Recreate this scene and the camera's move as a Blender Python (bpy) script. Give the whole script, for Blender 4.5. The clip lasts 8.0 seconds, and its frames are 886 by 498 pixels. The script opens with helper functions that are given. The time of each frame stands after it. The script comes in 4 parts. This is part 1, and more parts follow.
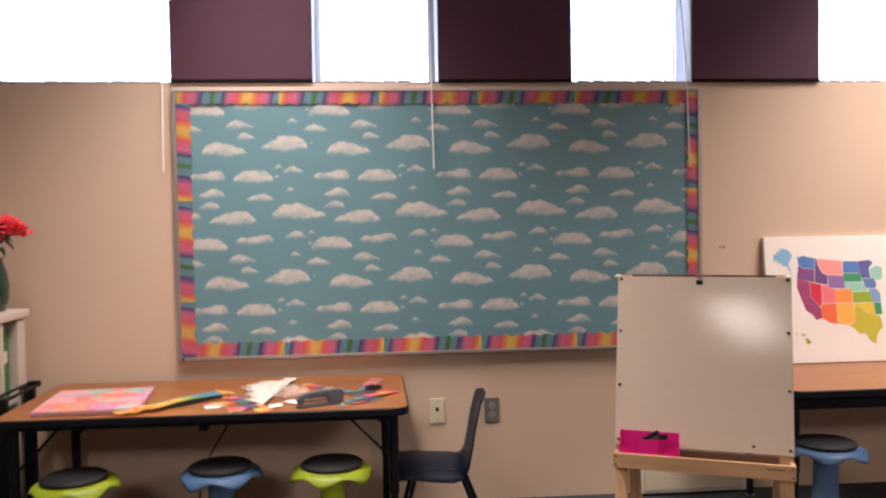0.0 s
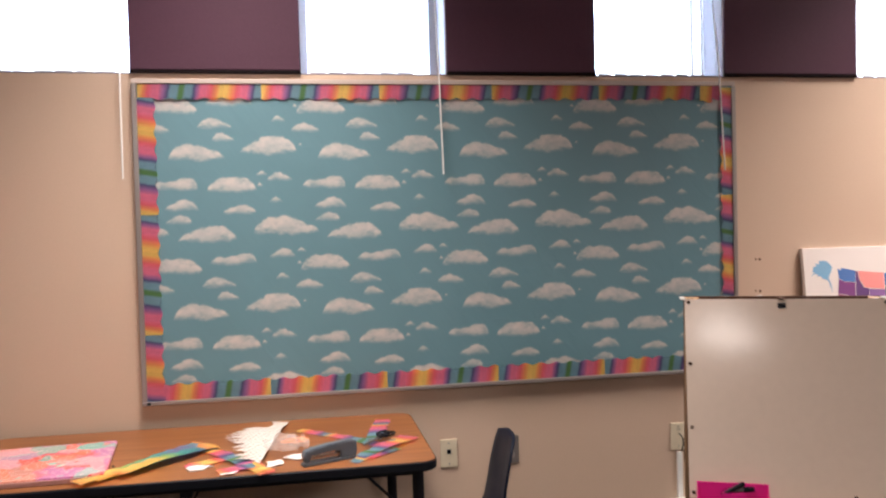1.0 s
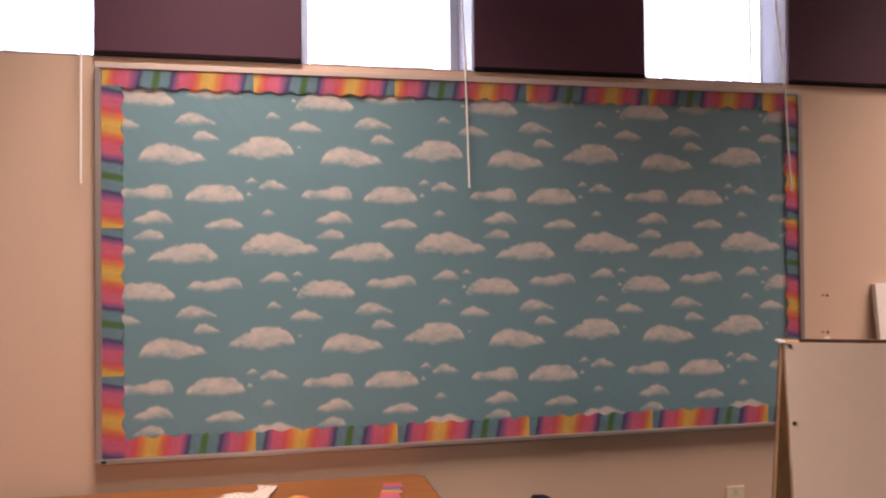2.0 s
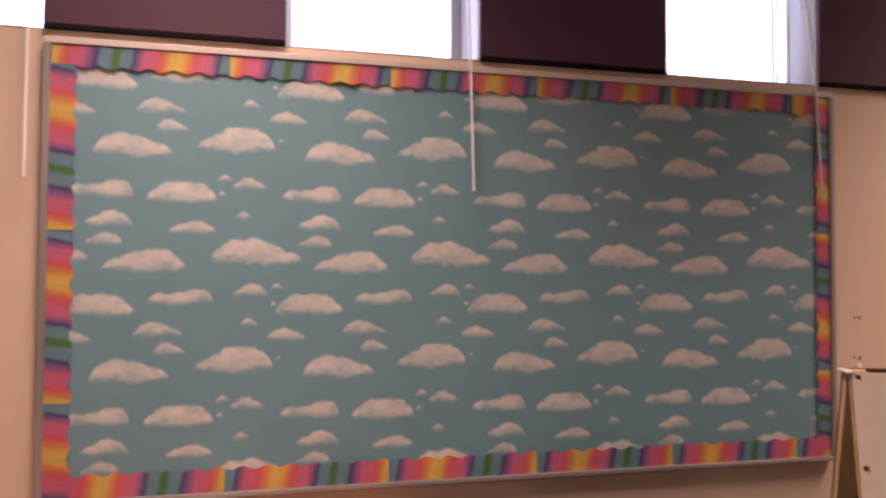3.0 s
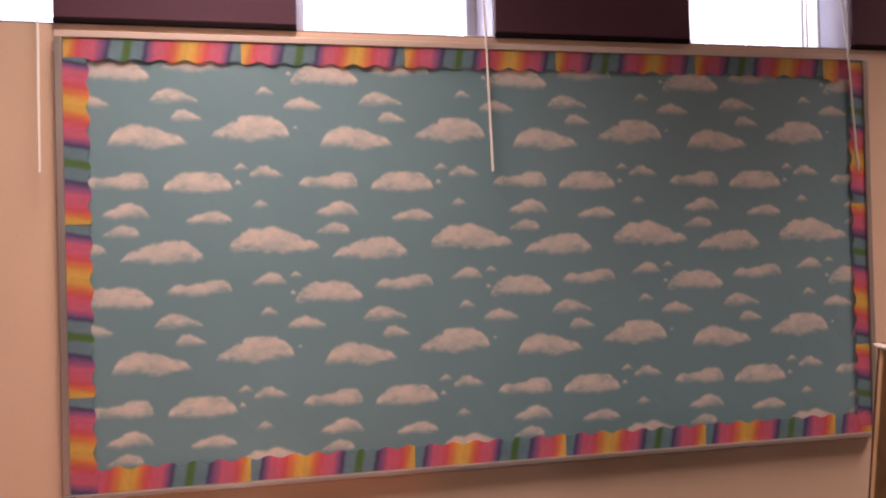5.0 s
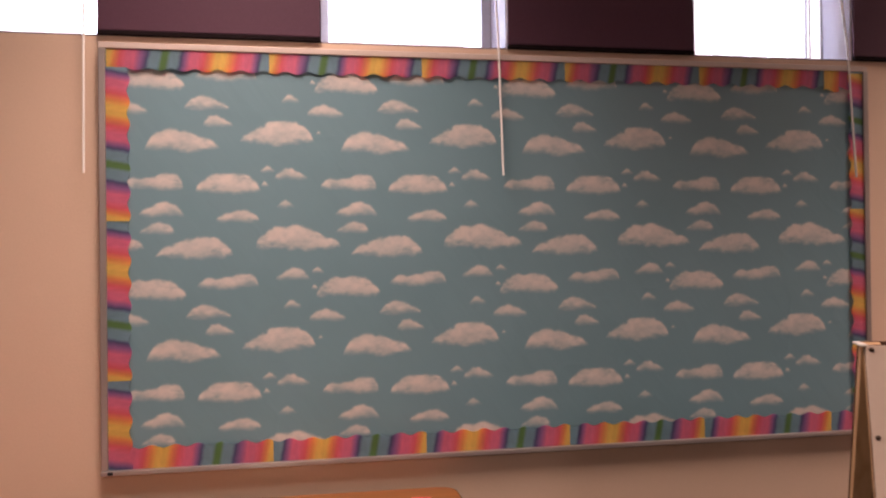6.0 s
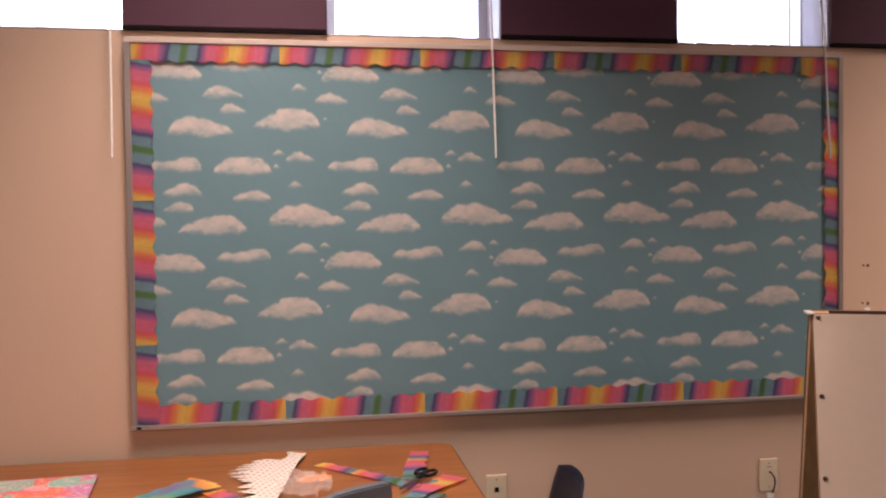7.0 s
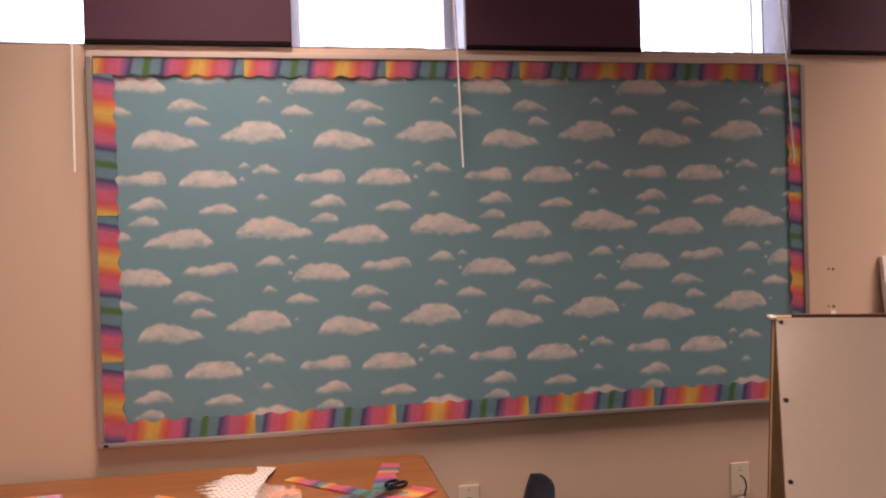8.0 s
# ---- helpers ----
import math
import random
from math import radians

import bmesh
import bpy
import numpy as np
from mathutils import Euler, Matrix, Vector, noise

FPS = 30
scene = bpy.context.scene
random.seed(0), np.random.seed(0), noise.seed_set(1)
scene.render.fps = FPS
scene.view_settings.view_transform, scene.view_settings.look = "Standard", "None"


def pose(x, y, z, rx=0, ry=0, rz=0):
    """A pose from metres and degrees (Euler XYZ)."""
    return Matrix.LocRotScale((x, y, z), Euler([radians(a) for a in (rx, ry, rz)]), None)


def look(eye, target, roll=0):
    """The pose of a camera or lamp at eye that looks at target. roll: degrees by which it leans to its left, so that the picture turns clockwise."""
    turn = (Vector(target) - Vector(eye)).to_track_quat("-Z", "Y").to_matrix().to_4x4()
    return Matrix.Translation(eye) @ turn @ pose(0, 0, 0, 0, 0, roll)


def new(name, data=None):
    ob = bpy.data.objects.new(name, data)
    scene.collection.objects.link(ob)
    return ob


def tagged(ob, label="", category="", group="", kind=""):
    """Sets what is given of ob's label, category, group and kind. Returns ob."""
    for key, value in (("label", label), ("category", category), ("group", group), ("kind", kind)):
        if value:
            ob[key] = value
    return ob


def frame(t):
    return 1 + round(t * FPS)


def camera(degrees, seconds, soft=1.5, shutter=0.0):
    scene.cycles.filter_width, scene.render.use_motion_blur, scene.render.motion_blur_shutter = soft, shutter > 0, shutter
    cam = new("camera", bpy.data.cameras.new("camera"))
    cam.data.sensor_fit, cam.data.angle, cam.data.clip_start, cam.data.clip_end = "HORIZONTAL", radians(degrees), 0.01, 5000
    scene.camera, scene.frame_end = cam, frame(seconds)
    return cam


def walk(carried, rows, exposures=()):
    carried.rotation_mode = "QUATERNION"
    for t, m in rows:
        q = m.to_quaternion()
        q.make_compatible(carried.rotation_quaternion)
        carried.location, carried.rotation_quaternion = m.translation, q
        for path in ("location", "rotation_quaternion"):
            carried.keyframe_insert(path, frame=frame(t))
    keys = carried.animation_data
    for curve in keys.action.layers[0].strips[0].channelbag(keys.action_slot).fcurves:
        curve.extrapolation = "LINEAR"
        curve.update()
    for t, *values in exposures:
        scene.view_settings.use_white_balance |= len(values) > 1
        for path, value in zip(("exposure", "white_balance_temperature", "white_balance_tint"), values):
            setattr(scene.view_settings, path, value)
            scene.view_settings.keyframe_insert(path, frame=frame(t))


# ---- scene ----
cam = camera(56.9, 8.0, soft=2.1, shutter=0.5)
PATH = [
    (0, (0.053, -0.003, 1.305), (0.219, 1.989, 1.239), -0.9),
    (0.3, (-0.061, 0.137, 1.329), (0.184, 2.121, 1.266), -2.3),
    (0.5, (-0.131, 0.234, 1.335), (0.159, 2.211, 1.268), -2.5),
    (1, (-0.241, 0.539, 1.346), (0.105, 2.508, 1.289), -1.5),
    (1.5, (-0.298, 0.814, 1.321), (0.105, 2.774, 1.307), -0.8),
    (1.7, (-0.325, 0.922, 1.318), (0.092, 2.88, 1.32), -0.7),
    (2.8, (-0.333, 1.417, 1.297), (0.111, 3.366, 1.364), 0.7),
    (3, (-0.358, 1.432, 1.298), (0.145, 3.367, 1.365), 0.3),
    (3.5, (-0.363, 1.489, 1.3), (0.265, 3.386, 1.36), -0.5),
    (4, (-0.37, 1.476, 1.304), (0.238, 3.381, 1.349), -0.5),
    (4.5, (-0.341, 1.45, 1.315), (0.156, 3.387, 1.344), -2.3),
    (4.7, (-0.314, 1.465, 1.307), (0.148, 3.41, 1.329), -2.1),
    (5.8, (-0.302, 1.364, 1.308), (0.053, 3.332, 1.327), -0.5),
    (6, (-0.296, 1.307, 1.304), (0.059, 3.275, 1.322), -0.7),
    (6.5, (-0.29, 1.156, 1.3), (0.049, 3.127, 1.271), 0.4),
    (7, (-0.261, 1.085, 1.313), (0.046, 3.061, 1.266), -0.7),
    (7.5, (-0.221, 1.085, 1.313), (0.123, 3.055, 1.287), -1.1),
    (8, (-0.224, 1.08, 1.315), (0.132, 3.048, 1.29), -1.6),
]
EXPOSURES = [(0.0, 3.25, 5500, 10), (0.5, 3.25, 5350, 8), (1.0, 3.23, 5400, 9), (1.7, 3.02, 5950, 19), (3.0, 2.92, 6350, 28), (4.5, 2.92, 6450, 31), (6.5, 2.86, 6350, 29), (7.0, 2.89, 6150, 24), (8.0, 2.85, 6250, 26)]
walk(cam, [(t, look(eye, target, roll)) for t, eye, target, roll in PATH], EXPOSURES)

# ---- world and light ----
world = bpy.data.worlds.new("world")
scene.world = world
world.use_nodes = True
wn = world.node_tree
sky = wn.nodes.new("ShaderNodeTexSky")
sky.sky_type, sky.sun_disc = "NISHITA", False
sky.sun_elevation, sky.sun_rotation = radians(42), radians(0)
wn.links.new(sky.outputs[0], wn.nodes["Background"].inputs[0])
wn.nodes["Background"].inputs[1].default_value = 0.15
sun = new("sun", bpy.data.lights.new("sun", "SUN"))
sun.data.energy, sun.data.angle, sun.data.color = 1.5, radians(4), (1, 0.95, 0.88)
sun.matrix_world = look((1, 13, 12), (0, 0, 0))
# unseen ceiling lights: place, watts and beam; beams by the windows narrowed to shape the wall light
TROFFERS = [(-0.42, 2.80, 5.0, 113), (2.70, 2.80, 5.8, 116), (-0.85, -2.5, 9.8, 180), (3.3, -2.5, 9.8, 180)]
LAMP_COLOUR = (1.0, 0.78, 0.60)


# ---- materials ----
def mat(name, colour, rough=0.6, vary=0.08, fine=60, coarse=4, bump=0.1, metal=0.0, clear=0.0, spec=0.5, sheen=0.0):
    """A painted or plain surface with grain and broad unevenness."""
    m = bpy.data.materials.new(name)
    m.use_nodes = True
    nt = m.node_tree
    b = nt.nodes["Principled BSDF"]
    tc = nt.nodes.new("ShaderNodeTexCoord")
    n1, n2 = nt.nodes.new("ShaderNodeTexNoise"), nt.nodes.new("ShaderNodeTexNoise")
    n1.inputs["Scale"].default_value, n2.inputs["Scale"].default_value = fine, coarse
    n1.inputs["Detail"].default_value, n2.inputs["Detail"].default_value = 3, 4
    add = nt.nodes.new("ShaderNodeMath")
    add.operation = "ADD"
    mr = nt.nodes.new("ShaderNodeMapRange")
    mr.inputs[1].default_value, mr.inputs[2].default_value = 0.6, 1.4
    mr.inputs[3].default_value, mr.inputs[4].default_value = 1 - vary, 1 + vary
    mul = nt.nodes.new("ShaderNodeVectorMath")
    mul.operation = "SCALE"
    mul.inputs[0].default_value = colour[:3]
    rr = nt.nodes.new("ShaderNodeMapRange")
    rr.inputs[1].default_value, rr.inputs[2].default_value = 0.3, 0.7
    rr.inputs[3].default_value, rr.inputs[4].default_value = max(rough - 0.07, 0.02), min(rough + 0.07, 1)
    for n in (n1, n2):
        nt.links.new(tc.outputs["Object"], n.inputs["Vector"])
    nt.links.new(n1.outputs["Fac"], add.inputs[0])
    nt.links.new(n2.outputs["Fac"], add.inputs[1])
    nt.links.new(add.outputs[0], mr.inputs[0])
    nt.links.new(mr.outputs[0], mul.inputs["Scale"])
    nt.links.new(mul.outputs[0], b.inputs["Base Color"])
    nt.links.new(n2.outputs["Fac"], rr.inputs[0])
    nt.links.new(rr.outputs[0], b.inputs["Roughness"])
    b.inputs["Metallic"].default_value = metal
    b.inputs["Coat Weight"].default_value = clear
    b.inputs["Specular IOR Level"].default_value = spec
    if sheen:
        b.inputs["Sheen Weight"].default_value = sheen
    if bump:
        bp = nt.nodes.new("ShaderNodeBump")
        bp.inputs["Strength"].default_value, bp.inputs["Distance"].default_value = bump, 0.004
        nt.links.new(n1.outputs["Fac"], bp.inputs["Height"])
        nt.links.new(bp.outputs[0], b.inputs["Normal"])
    return m


def wood(name, dark, light, rough=0.4, axis=0, scale=1.0, clear=0.1):
    """Straight-grained wood or wood-look laminate; the grain runs along axis."""
    m = bpy.data.materials.new(name)
    m.use_nodes = True
    nt = m.node_tree
    b = nt.nodes["Principled BSDF"]
    tc, mp = nt.nodes.new("ShaderNodeTexCoord"), nt.nodes.new("ShaderNodeMapping")
    s = [30 * scale] * 3
    s[axis] = 1.6 * scale
    mp.inputs["Scale"].default_value = s
    n1, n2 = nt.nodes.new("ShaderNodeTexNoise"), nt.nodes.new("ShaderNodeTexNoise")
    n1.inputs["Scale"].default_value, n1.inputs["Detail"].default_value, n1.inputs["Distortion"].default_value = 1.5, 6, 0.6
    n2.inputs["Scale"].default_value, n2.inputs["Detail"].default_value = 3.0, 3
    ramp = nt.nodes.new("ShaderNodeValToRGB")
    ramp.color_ramp.elements[0].position, ramp.color_ramp.elements[1].position = 0.3, 0.72
    ramp.color_ramp.elements[0].color, ramp.color_ramp.elements[1].color = (*dark, 1), (*light, 1)
    mixf = nt.nodes.new("ShaderNodeMath")
    mixf.operation = "MULTIPLY_ADD"
    mixf.inputs[1].default_value, mixf.inputs[2].default_value = 0.6, -0.3
    addf = nt.nodes.new("ShaderNodeMath")
    nt.links.new(tc.outputs["Object"], mp.inputs[0])
    nt.links.new(mp.outputs[0], n1.inputs["Vector"])
    nt.links.new(tc.outputs["Object"], n2.inputs["Vector"])
    nt.links.new(n2.outputs["Fac"], mixf.inputs[0])
    nt.links.new(n1.outputs["Fac"], addf.inputs[0])
    nt.links.new(mixf.outputs[0], addf.inputs[1])
    nt.links.new(addf.outputs[0], ramp.inputs[0])
    nt.links.new(ramp.outputs[0], b.inputs["Base Color"])
    bp = nt.nodes.new("ShaderNodeBump")
    bp.inputs["Strength"].default_value, bp.inputs["Distance"].default_value = 0.08, 0.002
    nt.links.new(n1.outputs["Fac"], bp.inputs["Height"])
    nt.links.new(bp.outputs[0], b.inputs["Normal"])
    b.inputs["Roughness"].default_value, b.inputs["Coat Weight"].default_value = rough, clear
    return m


def rainbow(name, rough=0.45, fan=False):
    """Printed rainbow border card; the pattern runs along the first UV direction, one repeat per unit."""
    m = bpy.data.materials.new(name)
    m.use_nodes = True
    nt = m.node_tree
    b = nt.nodes["Principled BSDF"]
    uv, sep = nt.nodes.new("ShaderNodeUVMap"), nt.nodes.new("ShaderNodeSeparateXYZ")
    slant = nt.nodes.new("ShaderNodeMath")
    slant.operation = "MULTIPLY_ADD"
    slant.inputs[1].default_value = 0.024
    noi = nt.nodes.new("ShaderNodeTexNoise")
    noi.inputs["Scale"].default_value = 5
    stretch = nt.nodes.new("ShaderNodeMapping")
    stretch.inputs["Scale"].default_value = (16, 0.8, 1)
    brush, tone, shade = nt.nodes.new("ShaderNodeTexNoise"), nt.nodes.new("ShaderNodeMapRange"), nt.nodes.new("ShaderNodeVectorMath")
    brush.inputs["Scale"].default_value, brush.inputs["Detail"].default_value = 2.0, 3
    tone.inputs[1].default_value, tone.inputs[2].default_value, tone.inputs[3].default_value, tone.inputs[4].default_value = 0.3, 0.7, 0.92, 1.06
    shade.operation = "SCALE"
    wob = nt.nodes.new("ShaderNodeMath")
    wob.operation = "MULTIPLY_ADD"
    wob.inputs[1].default_value = 0.012
    centre = nt.nodes.new("ShaderNodeMath")
    centre.inputs[1].default_value = -0.018
    fr = nt.nodes.new("ShaderNodeMath")
    fr.operation = "FRACT"
    ramp = nt.nodes.new("ShaderNodeValToRGB")
    Y, O, R, P = (0.97, 0.68, 0.17), (0.94, 0.38, 0.13), (0.89, 0.17, 0.21), (0.84, 0.22, 0.36)
    V, N, S, G = (0.40, 0.17, 0.40), (0.10, 0.10, 0.24), (0.22, 0.39, 0.48), (0.13, 0.28, 0.09)
    stops = [(0.0, Y), (0.020, Y), (0.045, O), (0.08, R), (0.125, P), (0.165, P), (0.205, V), (0.243, N), (0.265, S), (0.315, S), (0.335, G), (0.362, G),
             (0.385, S), (0.43, S), (0.452, N), (0.475, V), (0.505, P), (0.545, P), (0.59, R), (0.635, O), (0.665, Y), (0.72, Y), (0.755, O), (0.80, R),
             (0.845, P), (0.88, P), (0.912, V), (0.936, N), (0.955, S), (0.999, S)]
    if fan:
        stops = [(0.0, O), (0.12, Y), (0.32, Y), (0.42, (0.40, 0.58, 0.16)), (0.55, (0.12, 0.48, 0.44)), (0.7, (0.16, 0.42, 0.54)), (0.82, (0.30, 0.24, 0.48)), (0.999, S)]
    el = ramp.color_ramp.elements
    el[0].position, el[0].color = 0.0, (*stops[0][1], 1)
    el[1].position, el[1].color = 0.999, (*S, 1)
    for p, c in stops[1:-1]:
        e = el.new(p)
        e.color = (*c, 1)
    nt.links.new(uv.outputs[0], sep.inputs[0])
    nt.links.new(uv.outputs[0], noi.inputs["Vector"])
    nt.links.new(sep.outputs[1], slant.inputs[0])
    nt.links.new(sep.outputs[0], fr.inputs[0])
    nt.links.new(fr.outputs[0], slant.inputs[2])
    nt.links.new(noi.outputs["Fac"], wob.inputs[0])
    nt.links.new(slant.outputs[0], wob.inputs[2])
    nt.links.new(wob.outputs[0], centre.inputs[0])
    nt.links.new(centre.outputs[0], ramp.inputs[0])
    nt.links.new(uv.outputs[0], stretch.inputs[0])
    nt.links.new(stretch.outputs[0], brush.inputs["Vector"])
    nt.links.new(brush.outputs["Fac"], tone.inputs[0])
    nt.links.new(ramp.outputs[0], shade.inputs[0])
    nt.links.new(tone.outputs[0], shade.inputs["Scale"])
    nt.links.new(shade.outputs[0], b.inputs["Base Color"])
    b.inputs["Roughness"].default_value = rough
    return m


def sky_paper(name):
    """Printed paper: blue ground with white clouds, whose cover is stored on the sheet."""
    m = bpy.data.materials.new(name)
    m.use_nodes = True
    nt = m.node_tree
    b = nt.nodes["Principled BSDF"]
    at = nt.nodes.new("ShaderNodeAttribute")
    at.attribute_name = "cloud"
    tc = nt.nodes.new("ShaderNodeTexCoord")
    n1, n2 = nt.nodes.new("ShaderNodeTexNoise"), nt.nodes.new("ShaderNodeTexNoise")
    n1.inputs["Scale"].default_value, n1.inputs["Detail"].default_value = 2.2, 4
    n2.inputs["Scale"].default_value, n2.inputs["Detail"].default_value = 90, 4
    ground = nt.nodes.new("ShaderNodeMix")
    ground.data_type = "RGBA"
    ground.inputs[6].default_value, ground.inputs[7].default_value = (*PAPER_A, 1), (*PAPER_B, 1)
    white = nt.nodes.new("ShaderNodeMix")
    white.data_type = "RGBA"
    white.inputs[7].default_value = (*PAPER_WHITE, 1)
    grain = nt.nodes.new("ShaderNodeMath")
    grain.operation = "MULTIPLY_ADD"
    grain.inputs[1].default_value, grain.inputs[2].default_value = 0.24, 0.88
    fac = nt.nodes.new("ShaderNodeMath")
    fac.operation = "MULTIPLY"
    fac.use_clamp = True
    for n in (n1, n2):
        nt.links.new(tc.outputs["Object"], n.inputs["Vector"])
    nt.links.new(n1.outputs["Fac"], ground.inputs[0])
    nt.links.new(n2.outputs["Fac"], grain.inputs[0])
    nt.links.new(at.outputs["Fac"], fac.inputs[0])
    nt.links.new(grain.outputs[0], fac.inputs[1])
    nt.links.new(fac.outputs[0], white.inputs[0])
    nt.links.new(ground.outputs[2], white.inputs[6])
    nt.links.new(white.outputs[2], b.inputs["Base Color"])
    b.inputs["Roughness"].default_value = 0.42
    return m


PAPER_A, PAPER_B, PAPER_WHITE = (0.114, 0.222, 0.262), (0.155, 0.284, 0.330), (0.57, 0.53, 0.49)
M_WALL = mat("wall_paint", (0.60, 0.455, 0.34), 0.65, 0.03, 160, 1.3, 0.10, spec=0.3)
M_PLUM = mat("plum_paint", (0.080, 0.034, 0.056), 0.6, 0.08, 120, 2, 0.08, spec=0.25)
M_DARK = mat("dark_edge", (0.012, 0.008, 0.009), 0.85, 0.1, spec=0.05)
# side walls out of view: colour kept dark so they bounce less light
M_FAR = mat("low_bounce_wall", (0.26, 0.19, 0.17), 0.6, 0.04, 160, 1.3, 0.25)
M_CEIL = mat("ceiling_tile", (0.62, 0.60, 0.56), 0.9, 0.06, 90, 2, 0.5)
M_FLOOR = mat("carpet", (0.032, 0.033, 0.038), 0.95, 0.35, 260, 5, 0.8)
M_ALU = mat("aluminium", (0.38, 0.35, 0.33), 0.35, 0.06, 200, 5, 0.03, metal=0.6)
M_TRIM = mat("rail_trim", (0.54, 0.46, 0.41), 0.4, 0.05, 120, 3, 0.05)
M_FRAME = mat("window_frame", (0.42, 0.43, 0.48), 0.4, 0.05)
M_SHELF = mat("shelf_laminate", (0.52, 0.46, 0.40), 0.5, 0.05, 60, 3, 0.04)
M_WEIGHT = mat("vane_weight", (0.40, 0.39, 0.40), 0.5, 0.05)
M_JAMB = mat("jamb_paint", (0.26, 0.23, 0.26), 0.5, 0.04)
M_WHITE = mat("white_plastic", (0.78, 0.77, 0.74), 0.4, 0.03, 80, 4, 0.03)
M_IVORY = mat("ivory_plastic", (0.68, 0.60, 0.44), 0.35, 0.03, 80, 6, 0.03)
M_GREYP = mat("grey_plastic", (0.16, 0.145, 0.135), 0.4, 0.05)
M_BLACK = mat("black_metal", (0.008, 0.008, 0.011), 0.45, 0.2, 150, 5, 0.05, spec=0.2)
M_BLKP = mat("black_plastic", (0.008, 0.009, 0.013), 0.5, 0.15, 200, 5, 0.1, spec=0.15)
M_NAVY = mat("navy_plastic", (0.008, 0.012, 0.026), 0.45, 0.15, 300, 6, 0.15, spec=0.2)
M_OAK = wood("oak_laminate", (0.205, 0.076, 0.021), (0.295, 0.118, 0.036), 0.42, 0)
M_PINE = wood("pine", (0.52, 0.31, 0.15), (0.66, 0.43, 0.23), 0.45, 0)
M_PINEZ = wood("pine_upright", (0.52, 0.31, 0.15), (0.66, 0.43, 0.23), 0.45, 2)
M_BROWN = mat("hardboard", (0.13, 0.065, 0.038), 0.6, 0.12, 200, 6, 0.1)
M_BOARD = mat("whiteboard", (0.66, 0.55, 0.45), 0.14, 0.03, 40, 2, 0.0, spec=0.2)
M_STEEL = mat("steel", (0.35, 0.33, 0.31), 0.3, 0.1, metal=1.0)
M_BRONZE = mat("bronze_screw", (0.085, 0.055, 0.04), 0.35, 0.1, metal=0.7)
M_CHROME = mat("chrome", (0.75, 0.75, 0.75), 0.12, 0.03, metal=1.0, bump=0)
M_PINK = mat("pink_plastic", (0.80, 0.012, 0.28), 0.35, 0.05, 60, 5, 0.02)
M_LIME = mat("lime_plastic", (0.42, 0.52, 0.02), 0.4, 0.06, 120, 5, 0.05)
M_BLUE = mat("blue_plastic", (0.10, 0.19, 0.36), 0.4, 0.06, 120, 5, 0.05)
M_CUSH = mat("cushion", (0.014, 0.013, 0.015), 0.6, 0.2, 300, 6, 0.3, spec=0.2)
M_CANVAS = mat("canvas", (0.78, 0.72, 0.68), 0.75, 0.03, 400, 4, 0.25)
M_CANVAS_SIDE = mat("canvas_side", (0.40, 0.33, 0.27), 0.8, 0.06, 400, 4, 0.25)
M_STAPLER = mat("stapler_grey", (0.11, 0.13, 0.155), 0.4, 0.08, 150, 6, 0.08)
M_PETAL = mat("petal", (0.75, 0.045, 0.06), 0.6, 0.25, 60, 20, 0.1)
M_LEAF = mat("leaf", (0.03, 0.07, 0.025), 0.5, 0.3, 80, 12, 0.1)
M_GREEN = mat("green_card", (0.05, 0.16, 0.05), 0.6, 0.1)
M_VASE = mat("green_glaze", (0.012, 0.04, 0.02), 0.2, 0.2, 30, 6, 0.02, clear=0.6)
M_RAIN = rainbow("rainbow_card")
M_FAN = rainbow("fan_card", fan=True)
M_SKY = sky_paper("sky_paper")


# ---- mesh helpers ----
def part(name, bm, material, parent=None, label="", smooth=False):
    me = bpy.data.meshes.new(name)
    bmesh.ops.recalc_face_normals(bm, faces=bm.faces)
    bm.to_mesh(me)
    bm.free()
    me.materials.append(material)
    if smooth:
        me.polygons.foreach_set("use_smooth", [True] * len(me.polygons))
    ob = new(name, me)
    if parent:
        ob.parent = parent
    if label:
        ob["label"] = label
    return ob


def thing(name, m, label, category, group=""):
    ob = new(name)
    ob.matrix_world = m if isinstance(m, Matrix) else Matrix.Translation(m)
    return tagged(ob, label, category, group)


def box(x0, x1, y0, y1, z0, z1, bevel=0.0, seg=2, bm=None, m=None):
    b = bmesh.new()
    v = bmesh.ops.create_cube(b, size=1)["verts"]
    for p in v:
        p.co = ((x0 + x1) / 2 + p.co.x * (x1 - x0), (y0 + y1) / 2 + p.co.y * (y1 - y0), (z0 + z1) / 2 + p.co.z * (z1 - z0))
    if bevel:
        bmesh.ops.bevel(b, geom=b.edges[:], offset=bevel, segments=seg, affect="EDGES", profile=0.5)
    if m:
        b.transform(m)
    return join(bm, b)


def join(bm, b):
    if bm is None:
        return b
    me = bpy.data.meshes.new("tmp")
    b.to_mesh(me)
    b.free()
    bm.from_mesh(me)
    bpy.data.meshes.remove(me)
    return bm


def lathe(profile, n=32, bm=None, m=None, lobes=0, lobe=0.0):
    """A turned body; profile: radius and height from the foot up."""
    b = bmesh.new()
    rings = []
    for k, (r, z) in enumerate(profile):
        ring = []
        for i in range(n):
            a = 2 * math.pi * i / n
            ring.append(b.verts.new((r * math.cos(a), r * math.sin(a), z)))
        rings.append(ring)
    for lo, hi in zip(rings, rings[1:]):
        for i in range(n):
            b.faces.new((lo[i], lo[(i + 1) % n], hi[(i + 1) % n], hi[i]))
    b.faces.new(rings[0][::-1])
    b.faces.new(rings[-1])
    if m:
        b.transform(m)
    return join(bm, b)


